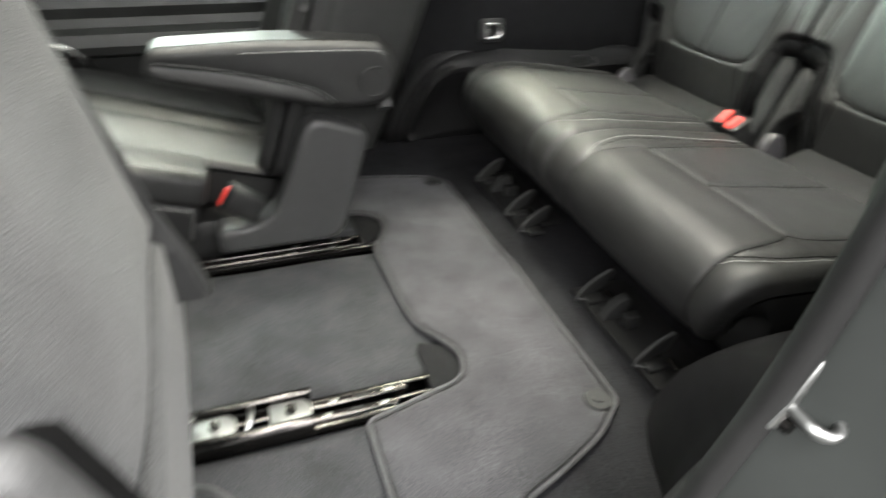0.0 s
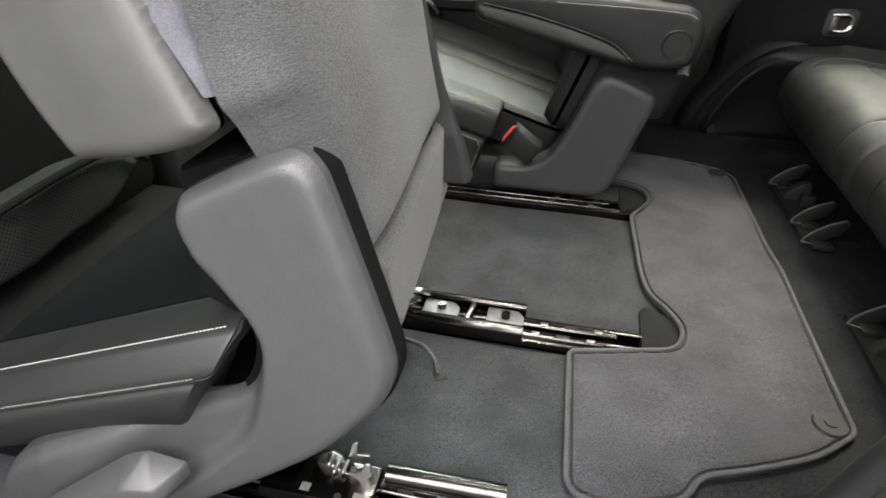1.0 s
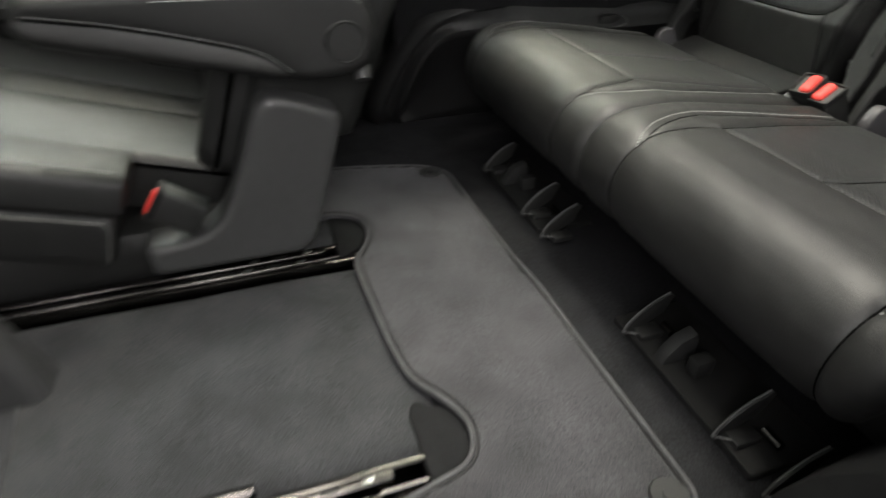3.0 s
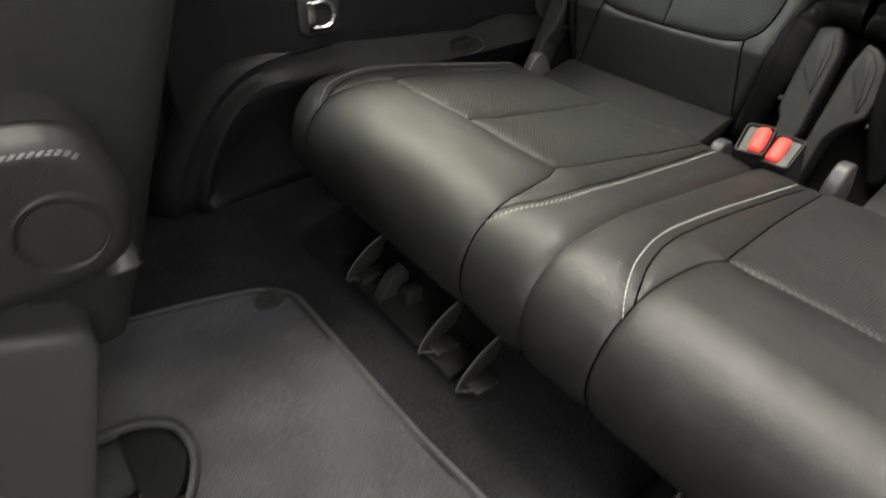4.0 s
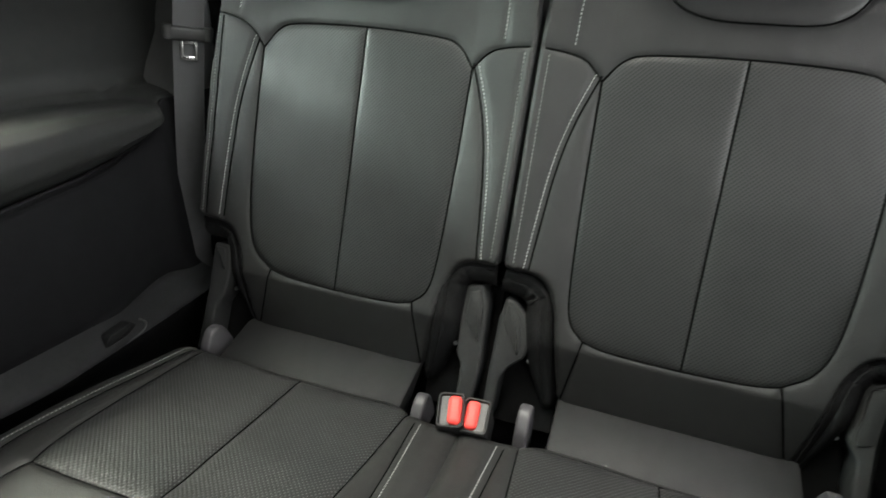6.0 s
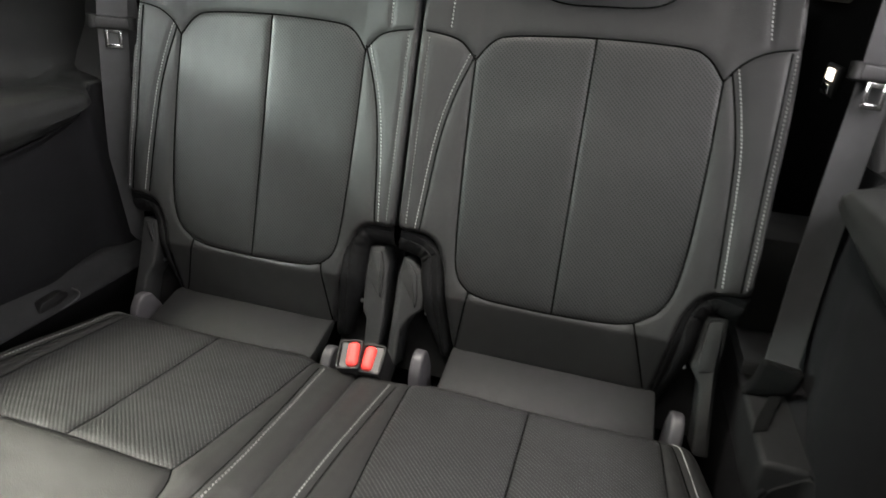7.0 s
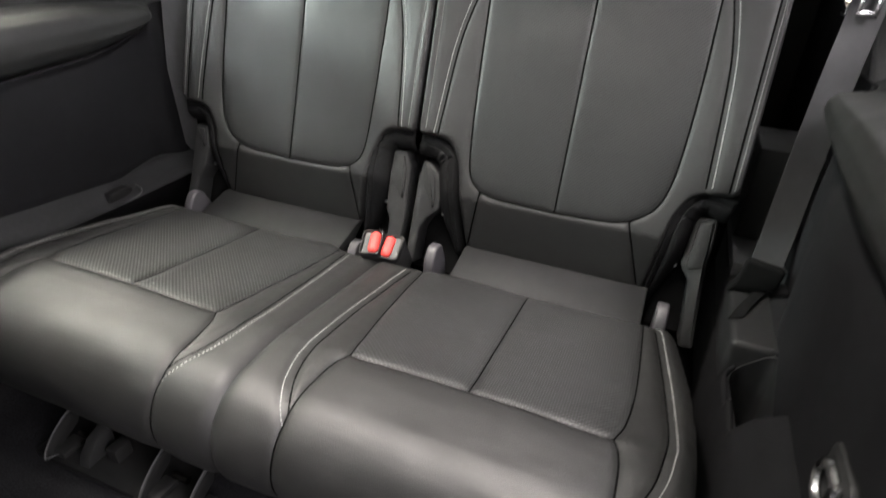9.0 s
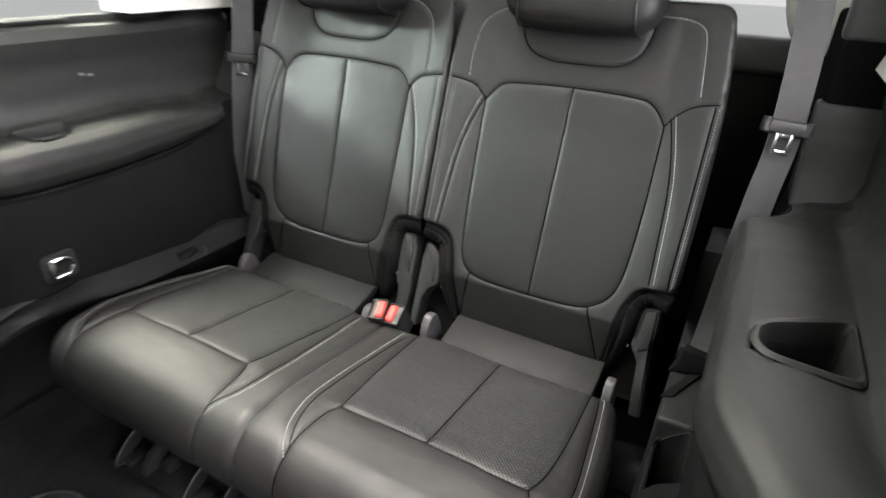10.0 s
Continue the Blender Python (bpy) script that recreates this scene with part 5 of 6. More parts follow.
def tie_hook(sg):
    h = thing("tie_down_hook", "satin chrome cargo hook in a black bezel on the side trim", "cargo hook", "cargo hooks")
    y, dx = sg * 0.586, 0.0 if sg > 0 else -0.012
    bm = bmesh.new()
    slab(bm, [(0.653 + dx + p[0], 0.327 + p[1]) for p in rounded([(-0.034, -0.030), (0.034, -0.030), (0.034, 0.030), (-0.034, 0.030)], 0.016)], "y", y, y - sg * 0.007, r=0.002)
    part("bezel", bm, PLASTIC, h)
    bm = bmesh.new()
    slab(bm, [(0.654 + dx + p[0], 0.327 + p[1]) for p in rounded([(-0.022, -0.019), (0.022, -0.019), (0.022, 0.019), (-0.022, 0.019)], 0.008)], "y", y - sg * 0.0071, y - sg * 0.0078)
    part("pocket", bm, RUBBER, h)
    bm = bmesh.new()
    box(bm, (0.638 + dx, y - sg * 0.011, 0.327), (0.013, 0.007, 0.041), r=0.002)
    tube(bm, flow([(0.639 + dx, y - sg * 0.011, 0.344), (0.659 + dx, y - sg * 0.012, 0.345), (0.672 + dx, y - sg * 0.012, 0.337), (0.674 + dx, y - sg * 0.012, 0.323), (0.663 + dx, y - sg * 0.012, 0.310), (0.639 + dx, y - sg * 0.011, 0.309)], 5), 0.0048, 8)
    part("ring", bm, CHROME, h, "satin chrome ring")


tie_hook(1)
tie_hook(-1)


def latch(dy):
    """Floor fixing under the front of a last-row seat: black tray, upright scoop-shaped fins and a plastic tab."""
    l = thing("seat_latch", "black plastic seat latch tray with upright fins under the seat", "seat latch", "seat latches")
    bm = bmesh.new()
    slab(bm, rounded([(0.548, dy + 0.115), (0.66, dy + 0.115), (0.66, dy + 0.386), (0.548, dy + 0.386)], 0.006), "z", -0.004, 0.010, r=0.002)
    part("tray", bm, RUBBER, l)
    for y in (0.352, 0.170, 0.092):
        bm = bmesh.new()
        slab(bm, [(0.541, 0.008), (0.546, 0.024), (0.560, 0.040), (0.580, 0.055), (0.606, 0.066), (0.612, 0.060), (0.600, 0.034), (0.575, 0.020), (0.560, 0.008)], "y", dy + y - 0.003, dy + y + 0.003, r=0.001)
        box(bm, (0.572, dy + y - 0.012, 0.014), (0.036, 0.024, 0.010), r=0.002)
        fin = part("fin", bm, PLASTIC, l)
        bm = bmesh.new()
        tube(bm, flow([(0.5405, dy + y, 0.012), (0.546, dy + y, 0.025), (0.560, dy + y, 0.041), (0.580, dy + y, 0.056), (0.604, dy + y, 0.067)], 4), 0.0012, 6)
        tube(bm, flow([(0.5405, dy + y, 0.013), (0.550, dy + y - 0.010, 0.016), (0.562, dy + y - 0.020, 0.018)], 4), 0.0011, 6)
        part("pale_edge", bm, PLASTIC_TAB, fin, "grey edge line")
    bm = bmesh.new()
    slab(bm, [(0.555, 0.008), (0.560, 0.024), (0.578, 0.044), (0.600, 0.052), (0.606, 0.040), (0.606, 0.008)], "y", dy + 0.282, dy + 0.302, r=0.003)
    part("tab", bm, PLASTIC_ARM, l, "charcoal plastic tab")
    bm = bmesh.new()
    box(bm, (0.592, dy + 0.258, 0.024), (0.028, 0.020, 0.026), r=0.003)
    part("catch", bm, PLASTIC, l)
    for a, b, r in ((0.150, 0.125, 0.006), (0.335, 0.315, 0.005)):
        bm = bmesh.new()
        rod(bm, (0.590, dy + a, 0.028), (0.590, dy + b, 0.028), r)
        part("pin", bm, STEEL, l, "black zinc pin")


latch(0.0)
latch(-0.512)

# ---- floor mat ----
mat_thing = thing("floor_mat", "grey carpet floor mat with stitched binding and two fixing pins", "floor mat")
MAT = rounded([(0.117, -0.566), (0.111, -0.326), (0.215, -0.300), (0.270, -0.286), (0.286, -0.236), (0.266, -0.190), (0.236, -0.150), (0.227, -0.080), (0.220, 0.122), (0.246, 0.158), (0.263, 0.200), (0.256, 0.250), (0.215, 0.276), (0.17, 0.276), (0.17, 0.470), (0.33, 0.440), (0.430, 0.410), (0.466, 0.372), (0.470, 0.06), (0.478, -0.03), (0.476, -0.15), (0.476, -0.397), (0.420, -0.446), (0.342, -0.482), (0.272, -0.508), (0.252, -0.545), (0.17, -0.574)],
            [0.03, 0.012, 0.03, 0.03, 0.03, 0.03, 0.03, 0.03, 0.02, 0.03, 0.03, 0.03, 0.02, 0.02, 0.02, 0.05, 0.03, 0.03, 0.03, 0.03, 0.03, 0.012, 0.03, 0.03, 0.03, 0.03, 0.03])
mat_pad = Pad(MAT, plane_surface((0, 0, 0.013), (1, 0, 0), (0, 1, 0), (0, 0, 1)), rim=0.006, puff=0.0, step=0.008, crown=lambda p: soft_ground(p) * 0.5)
mat_pad.build(mat_thing, [("mat_carpet", MAT_CARPET, None, "grey cut-pile carpet")], deep=0.012, side=BINDING, side_name="mat_rim")
bm = bmesh.new()
ring = np.vstack([MAT, MAT[:2]])
tube(bm, [(x, y, 0.0115) for x, y in ring], 0.0034, 8)
part("binding", bm, BINDING, mat_thing, "stitched grey binding")
d = np.roll(MAT, -1, 0) - np.roll(MAT, 1, 0)
d /= np.maximum(np.linalg.norm(d, axis=1), 1e-9)[:, None]
side = 1 if np.sum(MAT[:, 0] * np.roll(MAT[:, 1], -1) - np.roll(MAT[:, 0], -1) * MAT[:, 1]) > 0 else -1
inset = MAT + side * 0.0068 * np.stack([-d[:, 1], d[:, 0]], 1)
bm = bmesh.new()
tube(bm, [(x, y, 0.0128) for x, y in np.vstack([inset, inset[:2]])], 0.0013, 6)
part("binding_seam", bm, RUBBER, mat_thing)
for x, y in ((0.447, -0.390), (0.430, 0.375)):
    bm = bmesh.new()
    rod(bm, (x, y, 0.010), (x, y, 0.0165), 0.023, 28, 0.020)
    rod(bm, (x, y, 0.0160), (x, y, 0.0185), 0.008, 16)
    part("mat_pin", bm, PLASTIC_ARM, mat_thing, "black plastic fixing pin")

# ---- seat rails ----


def seat_rail(y, x0, x1, label, wide=0.046, z=-0.028, bar_end=None):
    """A channel let into the floor, with the two bars of its slider and the thin rod beyond them."""
    r = thing("seat_rail", label, "seat rail", "seat rails")
    bm = bmesh.new()
    box(bm, ((x0 + x1) / 2, y, z), (x1 - x0, wide, 0.006), r=0.001)
    for s in (-1, 1):
        box(bm, ((x0 + x1) / 2, y + s * wide / 2, z + 0.014), (x1 - x0, 0.003, 0.032), r=0.001)
        box(bm, ((x0 + x1) / 2, y + s * (wide / 2 - 0.004), z + 0.030), (x1 - x0, 0.009, 0.003), r=0.001)
    part("channel", bm, STEEL, r)
    e = bar_end if bar_end is not None else x1 - 0.045
    for s, cut in ((1, 0.0), (-1, 0.012)):
        bm = bmesh.new()
        box(bm, ((x0 + e) / 2 - cut, y + s * wide * 0.22, z + 0.024), (e - x0 - cut, wide * 0.26, 0.022), r=0.004, seg=3)
        bar = part("slider_bar", bm, STEEL, r)
        for k in range(3):
            bm = bmesh.new()
            box(bm, (e - 0.030 - 0.042 * k - cut, y + s * wide * 0.22, z + 0.0352), (0.020 if k % 2 else 0.012, wide * 0.11, 0.0012), r=0.0004)
            part("slot", bm, RUBBER if k % 2 else STEEL_PALE, bar)
    bm = bmesh.new()
    tube(bm, [(e - 0.02, y, z + 0.022), (x1 + 0.012, y, z + 0.022)], 0.0045, 10)
    part("end_rod", bm, STEEL, r)
    return r


def end_cap(x, y):
    c = thing("rail_end_cap", "black plastic cap closing the rail end in the mat pocket", "rail cap", "rail caps")
    bm = bmesh.new()
    slab(bm, rounded([(x - 0.050, y - 0.085), (x - 0.01, y - 0.060), (x + 0.012, y - 0.01), (x + 0.004, y + 0.042), (x - 0.040, y + 0.068), (x - 0.050, y + 0.05)], 0.015), "z", -0.02, 0.004, r=0.003)
    part("cap", bm, LINING, c)


seat_rail(-0.281, -0.50, 0.225, "black steel seat rail let into the carpet behind the tilted seat", 0.054, bar_end=0.185)
seat_rail(-0.615, -0.60, 0.055, "black steel seat rail under the outer side of the tilted seat", 0.048)
seat_rail(0.165, -0.60, 0.225, "black steel seat rail under the upright seat", 0.050)
end_cap(0.270, -0.245)
end_cap(0.250, 0.230)


def rail_bracket(x0, x1, y, z):
    """Two rolled side bars with pale bolted plates between them."""
    b = thing("rail_bracket", "black steel bracket with zinc plates bolted on the seat rail", "bracket", "rail brackets")
    for s in (-1, 1):
        bm = bmesh.new()
        slab(bm, rounded([(y + s * 0.020, z - 0.003), (y + s * 0.024, z + 0.001), (y + s * 0.032, z), (y + s * 0.037, z - 0.008), (y + s * 0.037, z - 0.028), (y + s * 0.034, z - 0.030), (y + s * 0.033, z - 0.010), (y + s * 0.022, z - 0.007)], 0.003, 3), "x", x0, x1, r=0.001)
        part("side_bar", bm, STEEL, b)
    for xx in (x0 + 0.052, x1 - 0.030):
        bm = bmesh.new()
        slab(bm, rounded([(xx - 0.030, y - 0.020), (xx + 0.028, y - 0.020), (xx + 0.028, y + 0.006), (xx + 0.018, y + 0.018), (xx - 0.030, y + 0.020)], 0.004), "z", z - 0.010, z - 0.007, r=0.0008)
        plate = part("bolt_plate", bm, STEEL_PALE, b, "pale zinc plate")
        bm = bmesh.new()
        rod(bm, (xx, y, z - 0.007), (xx, y, z + 0.0005), 0.0075, 6)
        rod(bm, (xx, y, z + 0.0005), (xx, y, z + 0.002), 0.0055, 16)
        part("bolt", bm, STEEL, plate, "hexagon bolt")
    bm = bmesh.new()
    tube(bm, flow([(x0 + 0.095, y - 0.02, z - 0.006), (x0 + 0.10, y - 0.008, z + 0.002), (x0 + 0.102, y + 0.008, z + 0.001), (x0 + 0.10, y + 0.02, z - 0.006)], 5), 0.004, 8)
    part("clip", bm, STEEL_PALE, b)
    return b


rail_bracket(-0.145, 0.040, -0.282, 0.028)
bm = bmesh.new()
claw = thing("latch_claw", "zinc-plated latch claws at the end of the seat rail", "latch", "latch claws")
for k, (dx, dy, dz) in enumerate(((0, 0, 0), (0.012, 0.012, 0.006), (-0.008, -0.012, 0.004))):
    bm = bmesh.new()
    tube(bm, flow([(-0.165 + dx, -0.292 + dy, 0.02 + dz), (-0.158 + dx, -0.300 + dy, 0.042 + dz), (-0.140 + dx, -0.298 + dy, 0.046 + dz), (-0.130 + dx, -0.286 + dy, 0.034 + dz)], 5), 0.005, 8)
    part("claw", bm, STEEL_PALE, claw)
claw = thing("latch_claw", "zinc-plated latch claws under the seat side cover", "latch", "latch claws")
# flat pressed claws: a hook, a tall two-armed catch and the plate that carries them
for nm, pts, y in (("claw", [(-0.150, 0.046), (-0.130, 0.034), (-0.119, 0.037), (-0.110, 0.044), (-0.105, 0.058), (-0.099, 0.058), (-0.098, 0.040), (-0.106, 0.029), (-0.120, 0.025), (-0.143, 0.036)], -0.614),
                   ("claw", [(-0.140, 0.036), (-0.129, 0.050), (-0.123, 0.072), (-0.117, 0.073), (-0.120, 0.052), (-0.104, 0.055), (-0.104, 0.048), (-0.122, 0.039), (-0.129, 0.032)], -0.600),
                   ("claw_plate", [(-0.168, 0.034), (-0.160, 0.050), (-0.146, 0.060), (-0.134, 0.052), (-0.130, 0.036), (-0.150, 0.030)], -0.607)):
    bm = bmesh.new()
    slab(bm, rounded(pts, 0.0025, 3), "y", y - 0.0016, y + 0.0016, r=0.0006, seg=1)
    part(nm, bm, STEEL_PALE, claw)
for x, z, r in ((-0.147, 0.050, 0.0052), (-0.131, 0.041, 0.0042), (-0.142, 0.038, 0.0048)):
    bm = bmesh.new()
    rod(bm, (x, -0.604, z), (x, -0.6185, z), r, 14, r2=r * 0.75)
    rod(bm, (x, -0.6185, z), (x, -0.6205, z), r * 0.5, 10, r2=r * 0.3)
    part("rivet", bm, STEEL_PALE, claw)
bm = bmesh.new()
box(bm, (-0.155, -0.625, 0.024), (0.13, 0.055, 0.020), r=0.003)
part("carrier", bm, STEEL, claw)
bm = bmesh.new()
tube(bm, [(-0.085, -0.600, 0.026), (0.052, -0.596, 0.026)], 0.013, 16)
part("round_bar", bm, STEEL, claw, "bright black steel bar")
for x, y, r in ((-0.128, -0.645, 0.0042), (-0.088, -0.640, 0.0060)):
    bm = bmesh.new()
    rod(bm, (x, y, 0.030), (x, y, 0.0352), r, 14)
    part("rivet", bm, RUBBER if r < 0.005 else STEEL, claw)
for x in (-0.167, -0.106):
    bm = bmesh.new()
    box(bm, (x, -0.641, 0.0345), (0.011, 0.010, 0.0006))
    part("sticker", bm, PAPER, claw, "small printed sticker")
cable = thing("release_cable", "braided black cable coming out of a slit in the carpet", "cable")
bm = bmesh.new()
tube(bm, flow([(-0.135, -0.360, 0.012), (-0.118, -0.372, 0.022), (-0.095, -0.385, 0.026), (-0.078, -0.398, 0.018), (-0.070, -0.408, 0.003)], 8), 0.0034, 8)
part("cord", bm, CORD, cable)
bm = bmesh.new()
box(bm, (-0.066, -0.412, 0.0015), (0.020, 0.016, 0.003), Matrix.Rotation(radians(30), 4, "Z"), r=0.0012)
part("slit", bm, RUBBER, cable)

# ---- second row: upright seat across the car ----
far = thing("second_row_seat", "upright black leather second-row seat with folded-down armrest", "car seat", "second row seats")


def leather_block(name, pts, a, b, r, parent, material=LEATHER, label="", seg=4):
    bm = bmesh.new()
    slab(bm, pts, "y", a, b, r=r, seg=seg)
    return part(name, bm, material, parent, label)


cush = new("cushion")
cush.parent = far
FZ = plane_surface((0, 0, 0.150), (1, 0, -0.3), (0, 1, 0), (0.287, 0, 0.958))
f_out = rounded([(-0.56, 0.258), (0.06, 0.258), (0.07, 0.67), (-0.56, 0.67)], [0.05, 0.02, 0.04, 0.06])
f_ins = rounded([(-0.36, 0.268), (0.055, 0.268), (0.055, 0.57), (-0.36, 0.57)], 0.01)
seams = [np.array([(-0.36, 0.47), (0.05, 0.47)]), np.array([(-0.36, 0.57), (0.05, 0.57)]), np.array([(-0.36, 0.26), (-0.36, 0.66)])]
fp = Pad(f_out, FZ, seams, [], rim=0.012, puff=0.009, reach=0.03, step=0.006, crown=lambda p: 0.018 * np.clip((p[:, 1] - 0.57) / 0.1, 0, 1) + 0.0015 * np.array([noise.noise((a * 11, b * 11, 4)) for a, b in p]))
fp.build(cush, [("insert_panel", LEATHER, f_ins, "smooth black leather with lengthwise seams"), ("front_roll", LEATHER, [(-1, 0), (-0.365, 0), (-0.365, 1), (-1, 1)], ""), ("bolster", LEATHER, None, "")], deep=0.08, side=LEATHER, side_name="cushion_side")
F_AT, F_ALONG, F_UP = (-0.076, 0, 0.190), (-0.958, 0, 0.287), (0.287, 0, 0.958)
for nm, sec, start in (("bolster", [(0.268, -0.014), (0.262, -0.004), (0.24, 0.003), (0.19, 0.007), (0.168, 0.005), (0.154, -0.002), (0.148, -0.014), (0.146, -0.046), (0.150, -0.054), (0.165, -0.056), (0.26, -0.05)], -0.004),
                       ("side_panel", [(0.26, -0.060), (0.165, -0.058), (0.150, -0.060), (0.146, -0.068), (0.146, -0.10), (0.150, -0.135), (0.165, -0.14), (0.26, -0.14)], 0.006)):
    bm = bmesh.new()
    beam(bm, sec, F_AT, F_ALONG, (0, 1, 0), F_UP, start, 0.50, r=0.014)
    part(nm, bm, LEATHER, cush)
f_at = lambda s, y, h: np.array(F_AT) + s * np.array(F_ALONG) + np.array((0, y, 0)) + h * np.array(F_UP)
stitch_line(cush, [f_at(0.004, 0.168, -0.004), f_at(0.012, 0.1655, 0.004), f_at(0.03, 0.165, 0.0048), f_at(0.48, 0.165, 0.0048)], (0, -0.4, 0.9))
stitch_line(cush, [f_at(0.014, 0.1465, -0.13), f_at(0.014, 0.1455, -0.075), f_at(0.022, 0.1455, -0.0655), f_at(0.48, 0.1455, -0.0655)], (0, -1, 0.1))
backr = new("backrest")
backr.parent = far
leather_block("backrest_shell", [(0.060, 0.165), (0.115, 0.32), (0.19, 0.52), (0.34, 0.92), (0.44, 0.98), (0.52, 0.93), (0.40, 0.56), (0.285, 0.27), (0.25, 0.19)], 0.195, 0.675, 0.028, backr, PLASTIC_TRIM, "dark backrest shell", 5)
BF = plane_surface((0.042, 0, 0.155), (0, 1, 0), (0.334, 0, 0.942), (-0.942, 0, 0.334))
b_out = rounded([(0.21, -0.01), (0.66, -0.01), (0.67, 0.55), (0.62, 0.82), (0.25, 0.82), (0.20, 0.55)], 0.04)
b_ins = rounded([(0.29, 0.02), (0.58, 0.02), (0.58, 0.6), (0.29, 0.6)], 0.03)
bp = Pad(b_out, BF, [np.vstack([b_ins, b_ins[:1]]), np.array([(0.39, 0.02), (0.39, 0.6)]), np.array([(0.48, 0.02), (0.48, 0.6)])], [], rim=0.03, puff=0.01, reach=0.03, step=0.007, crown=lambda p: 0.03 * np.clip((np.abs(p[:, 0] - 0.435) - 0.13) / 0.08, 0, 1))
bp.build(backr, [("insert_panel", LEATHER, b_ins, ""), ("bolster", LEATHER, None, "")], deep=0.06, side=LEATHER, side_name="backrest_side")
arm = new("armrest")
arm.parent = far
AO = rounded([(-0.134, 0.396), (-0.120, 0.430), (0.058, 0.433), (0.183, 0.427), (0.262, 0.420), (0.283, 0.376), (0.272, 0.322), (0.235, 0.309), (0.163, 0.309), (0.028, 0.341), (-0.120, 0.377)], [0.02, 0.02, 0.03, 0.03, 0.03, 0.03, 0.03, 0.03, 0.03, 0.03, 0.02])
AS = plane_surface((0, 0.125, 0), (1, 0, 0), (0, 0, 1), (0, -1, 0))
arm_st = flow([(-0.112, 0.406), (-0.03, 0.392), (0.06, 0.370), (0.128, 0.348), (0.168, 0.318)], 8)
ap = Pad(AO, AS, [arm_st], [], rim=0.016, puff=0.005, reach=0.015, step=0.004)
ap.build(arm, [("side_pad", LEATHER, None, "")], deep=0.085, side=VINYL, side_name="top_pad")
ap.stitch(arm, [arm_st + np.array((0.0, 0.004)), flow([(0.02, 0.418), (0.15, 0.415), (0.24, 0.410), (0.262, 0.400)], 8)], wide=0.0011, long=0.0028, gap=0.0017)
bm = bmesh.new()
rod(bm, (0.236, 0.124, 0.357), (0.236, 0.1180, 0.357), 0.0235, 32, 0.0225)
part("pivot_cap", bm, LEATHER, arm, "round pivot cap")
bm = bmesh.new()
tube(bm, [(0.236 + 0.0255 * math.cos(a), 0.1195, 0.357 + 0.0255 * math.sin(a)) for a in np.linspace(0, 2 * math.pi, 40)], 0.0016, 6)
part("cap_ring", bm, LEATHER, arm)
bm = bmesh.new()
rod(bm, (0.262, 0.16, 0.312), (0.262, 0.15, 0.296), 0.012, 14)
part("stop", bm, PLASTIC_GREY, arm)
SH = rounded([(-0.078, 0.026), (-0.078, 0.078), (-0.012, 0.077), (0.030, 0.098), (0.056, 0.140), (0.082, 0.205), (0.106, 0.268), (0.128, 0.287), (0.160, 0.279), (0.222, 0.254), (0.228, 0.238), (0.168, 0.045), (0.145, 0.026)],
             [0.01, 0.01, 0.03, 0.03, 0.03, 0.03, 0.02, 0.012, 0.03, 0.012, 0.012, 0.02, 0.015])
shell("side_cover", SH, 0.150, -1, [(0, -0.06), (0, -0.010), (0.001, -0.006), (0.004, -0.0025), (0.009, -0.0005), (0.014, 0.0), (0.02, -0.0006)], PLASTIC_GREY, far, "charcoal plastic side cover")
m2 = Matrix.Rotation(radians(-55), 4, "Y")
buckle("seat_belt_buckle", (-0.050, 0.176, 0.144), m2 @ Matrix.Rotation(radians(0), 4, "Z"), "black buckle with red button beside the upright seat", k=1.25)
bm = bmesh.new()
box(bm, (-0.20, 0.42, 0.03), (0.6, 0.44, 0.10), r=0.02)
part("seat_base", bm, PLASTIC, far)

# ---- second row: seat tilted forward beside the camera ----
near = thing("second_row_seat", "black leather second-row seat slid and tilted forward, grey felt back", "car seat", "second row seats")
TL = radians(10)
N_UP, N_OUT = (-math.sin(TL), 0, math.cos(TL)), (math.cos(TL), 0, math.sin(TL))
NB = plane_surface((-0.106, 0, 0.345), (-0.07, 1, 0), N_UP, (0.982, 0.07, 0.174))
n_out = rounded([(-0.662, 0.0), (-0.302, 0.004), (-0.308, 0.12), (-0.330, 0.70), (-0.672, 0.70), (-0.682, 0.30), (-0.684, 0.153), (-0.674, 0.140), (-0.660, 0.106), (-0.650, 0.050), (-0.655, 0.018)],
                [0.012, 0.012, 0.05, 0.05, 0.05, 0.05, 0.008, 0.02, 0.03, 0.03, 0.02])
nback = new("backrest")
nback.parent = near
npd = Pad(n_out, NB, [], [], rim=0.030, puff=0.0, step=0.006, crown=lambda p: 0.004 * np.array([noise.noise((a * 6, b * 6, 3)) for a, b in p]) - 0.016 * np.clip((-0.56 - p[:, 0]) / 0.12, 0, 1) ** 2)
npd.build(nback, [("felt_panel", BACK_CARPET, None, "grey needle felt panel")], deep=0.06, side=BACK_CARPET, side_name="felt_edge")
# flap of felt below the fold
NF = plane_surface((-0.108, 0, 0.344), (-0.07, 1, 0), (0.0, 0, -1), (0.9975, 0.07, 0))
Pad(rounded([(-0.640, 0.002), (-0.300, 0.002), (-0.266, 0.118), (-0.40, 0.120), (-0.575, 0.120), (-0.605, 0.10)], 0.012), NF, [], [], rim=0.008, puff=0.0, step=0.008,
    crown=lambda p: 0.003 * np.array([noise.noise((a * 6, b * 6, 8)) for a, b in p])).build(nback, [("felt_flap", BACK_CARPET, None, "grey felt flap")], deep=0.02, side=BACK_CARPET, side_name="flap_edge")
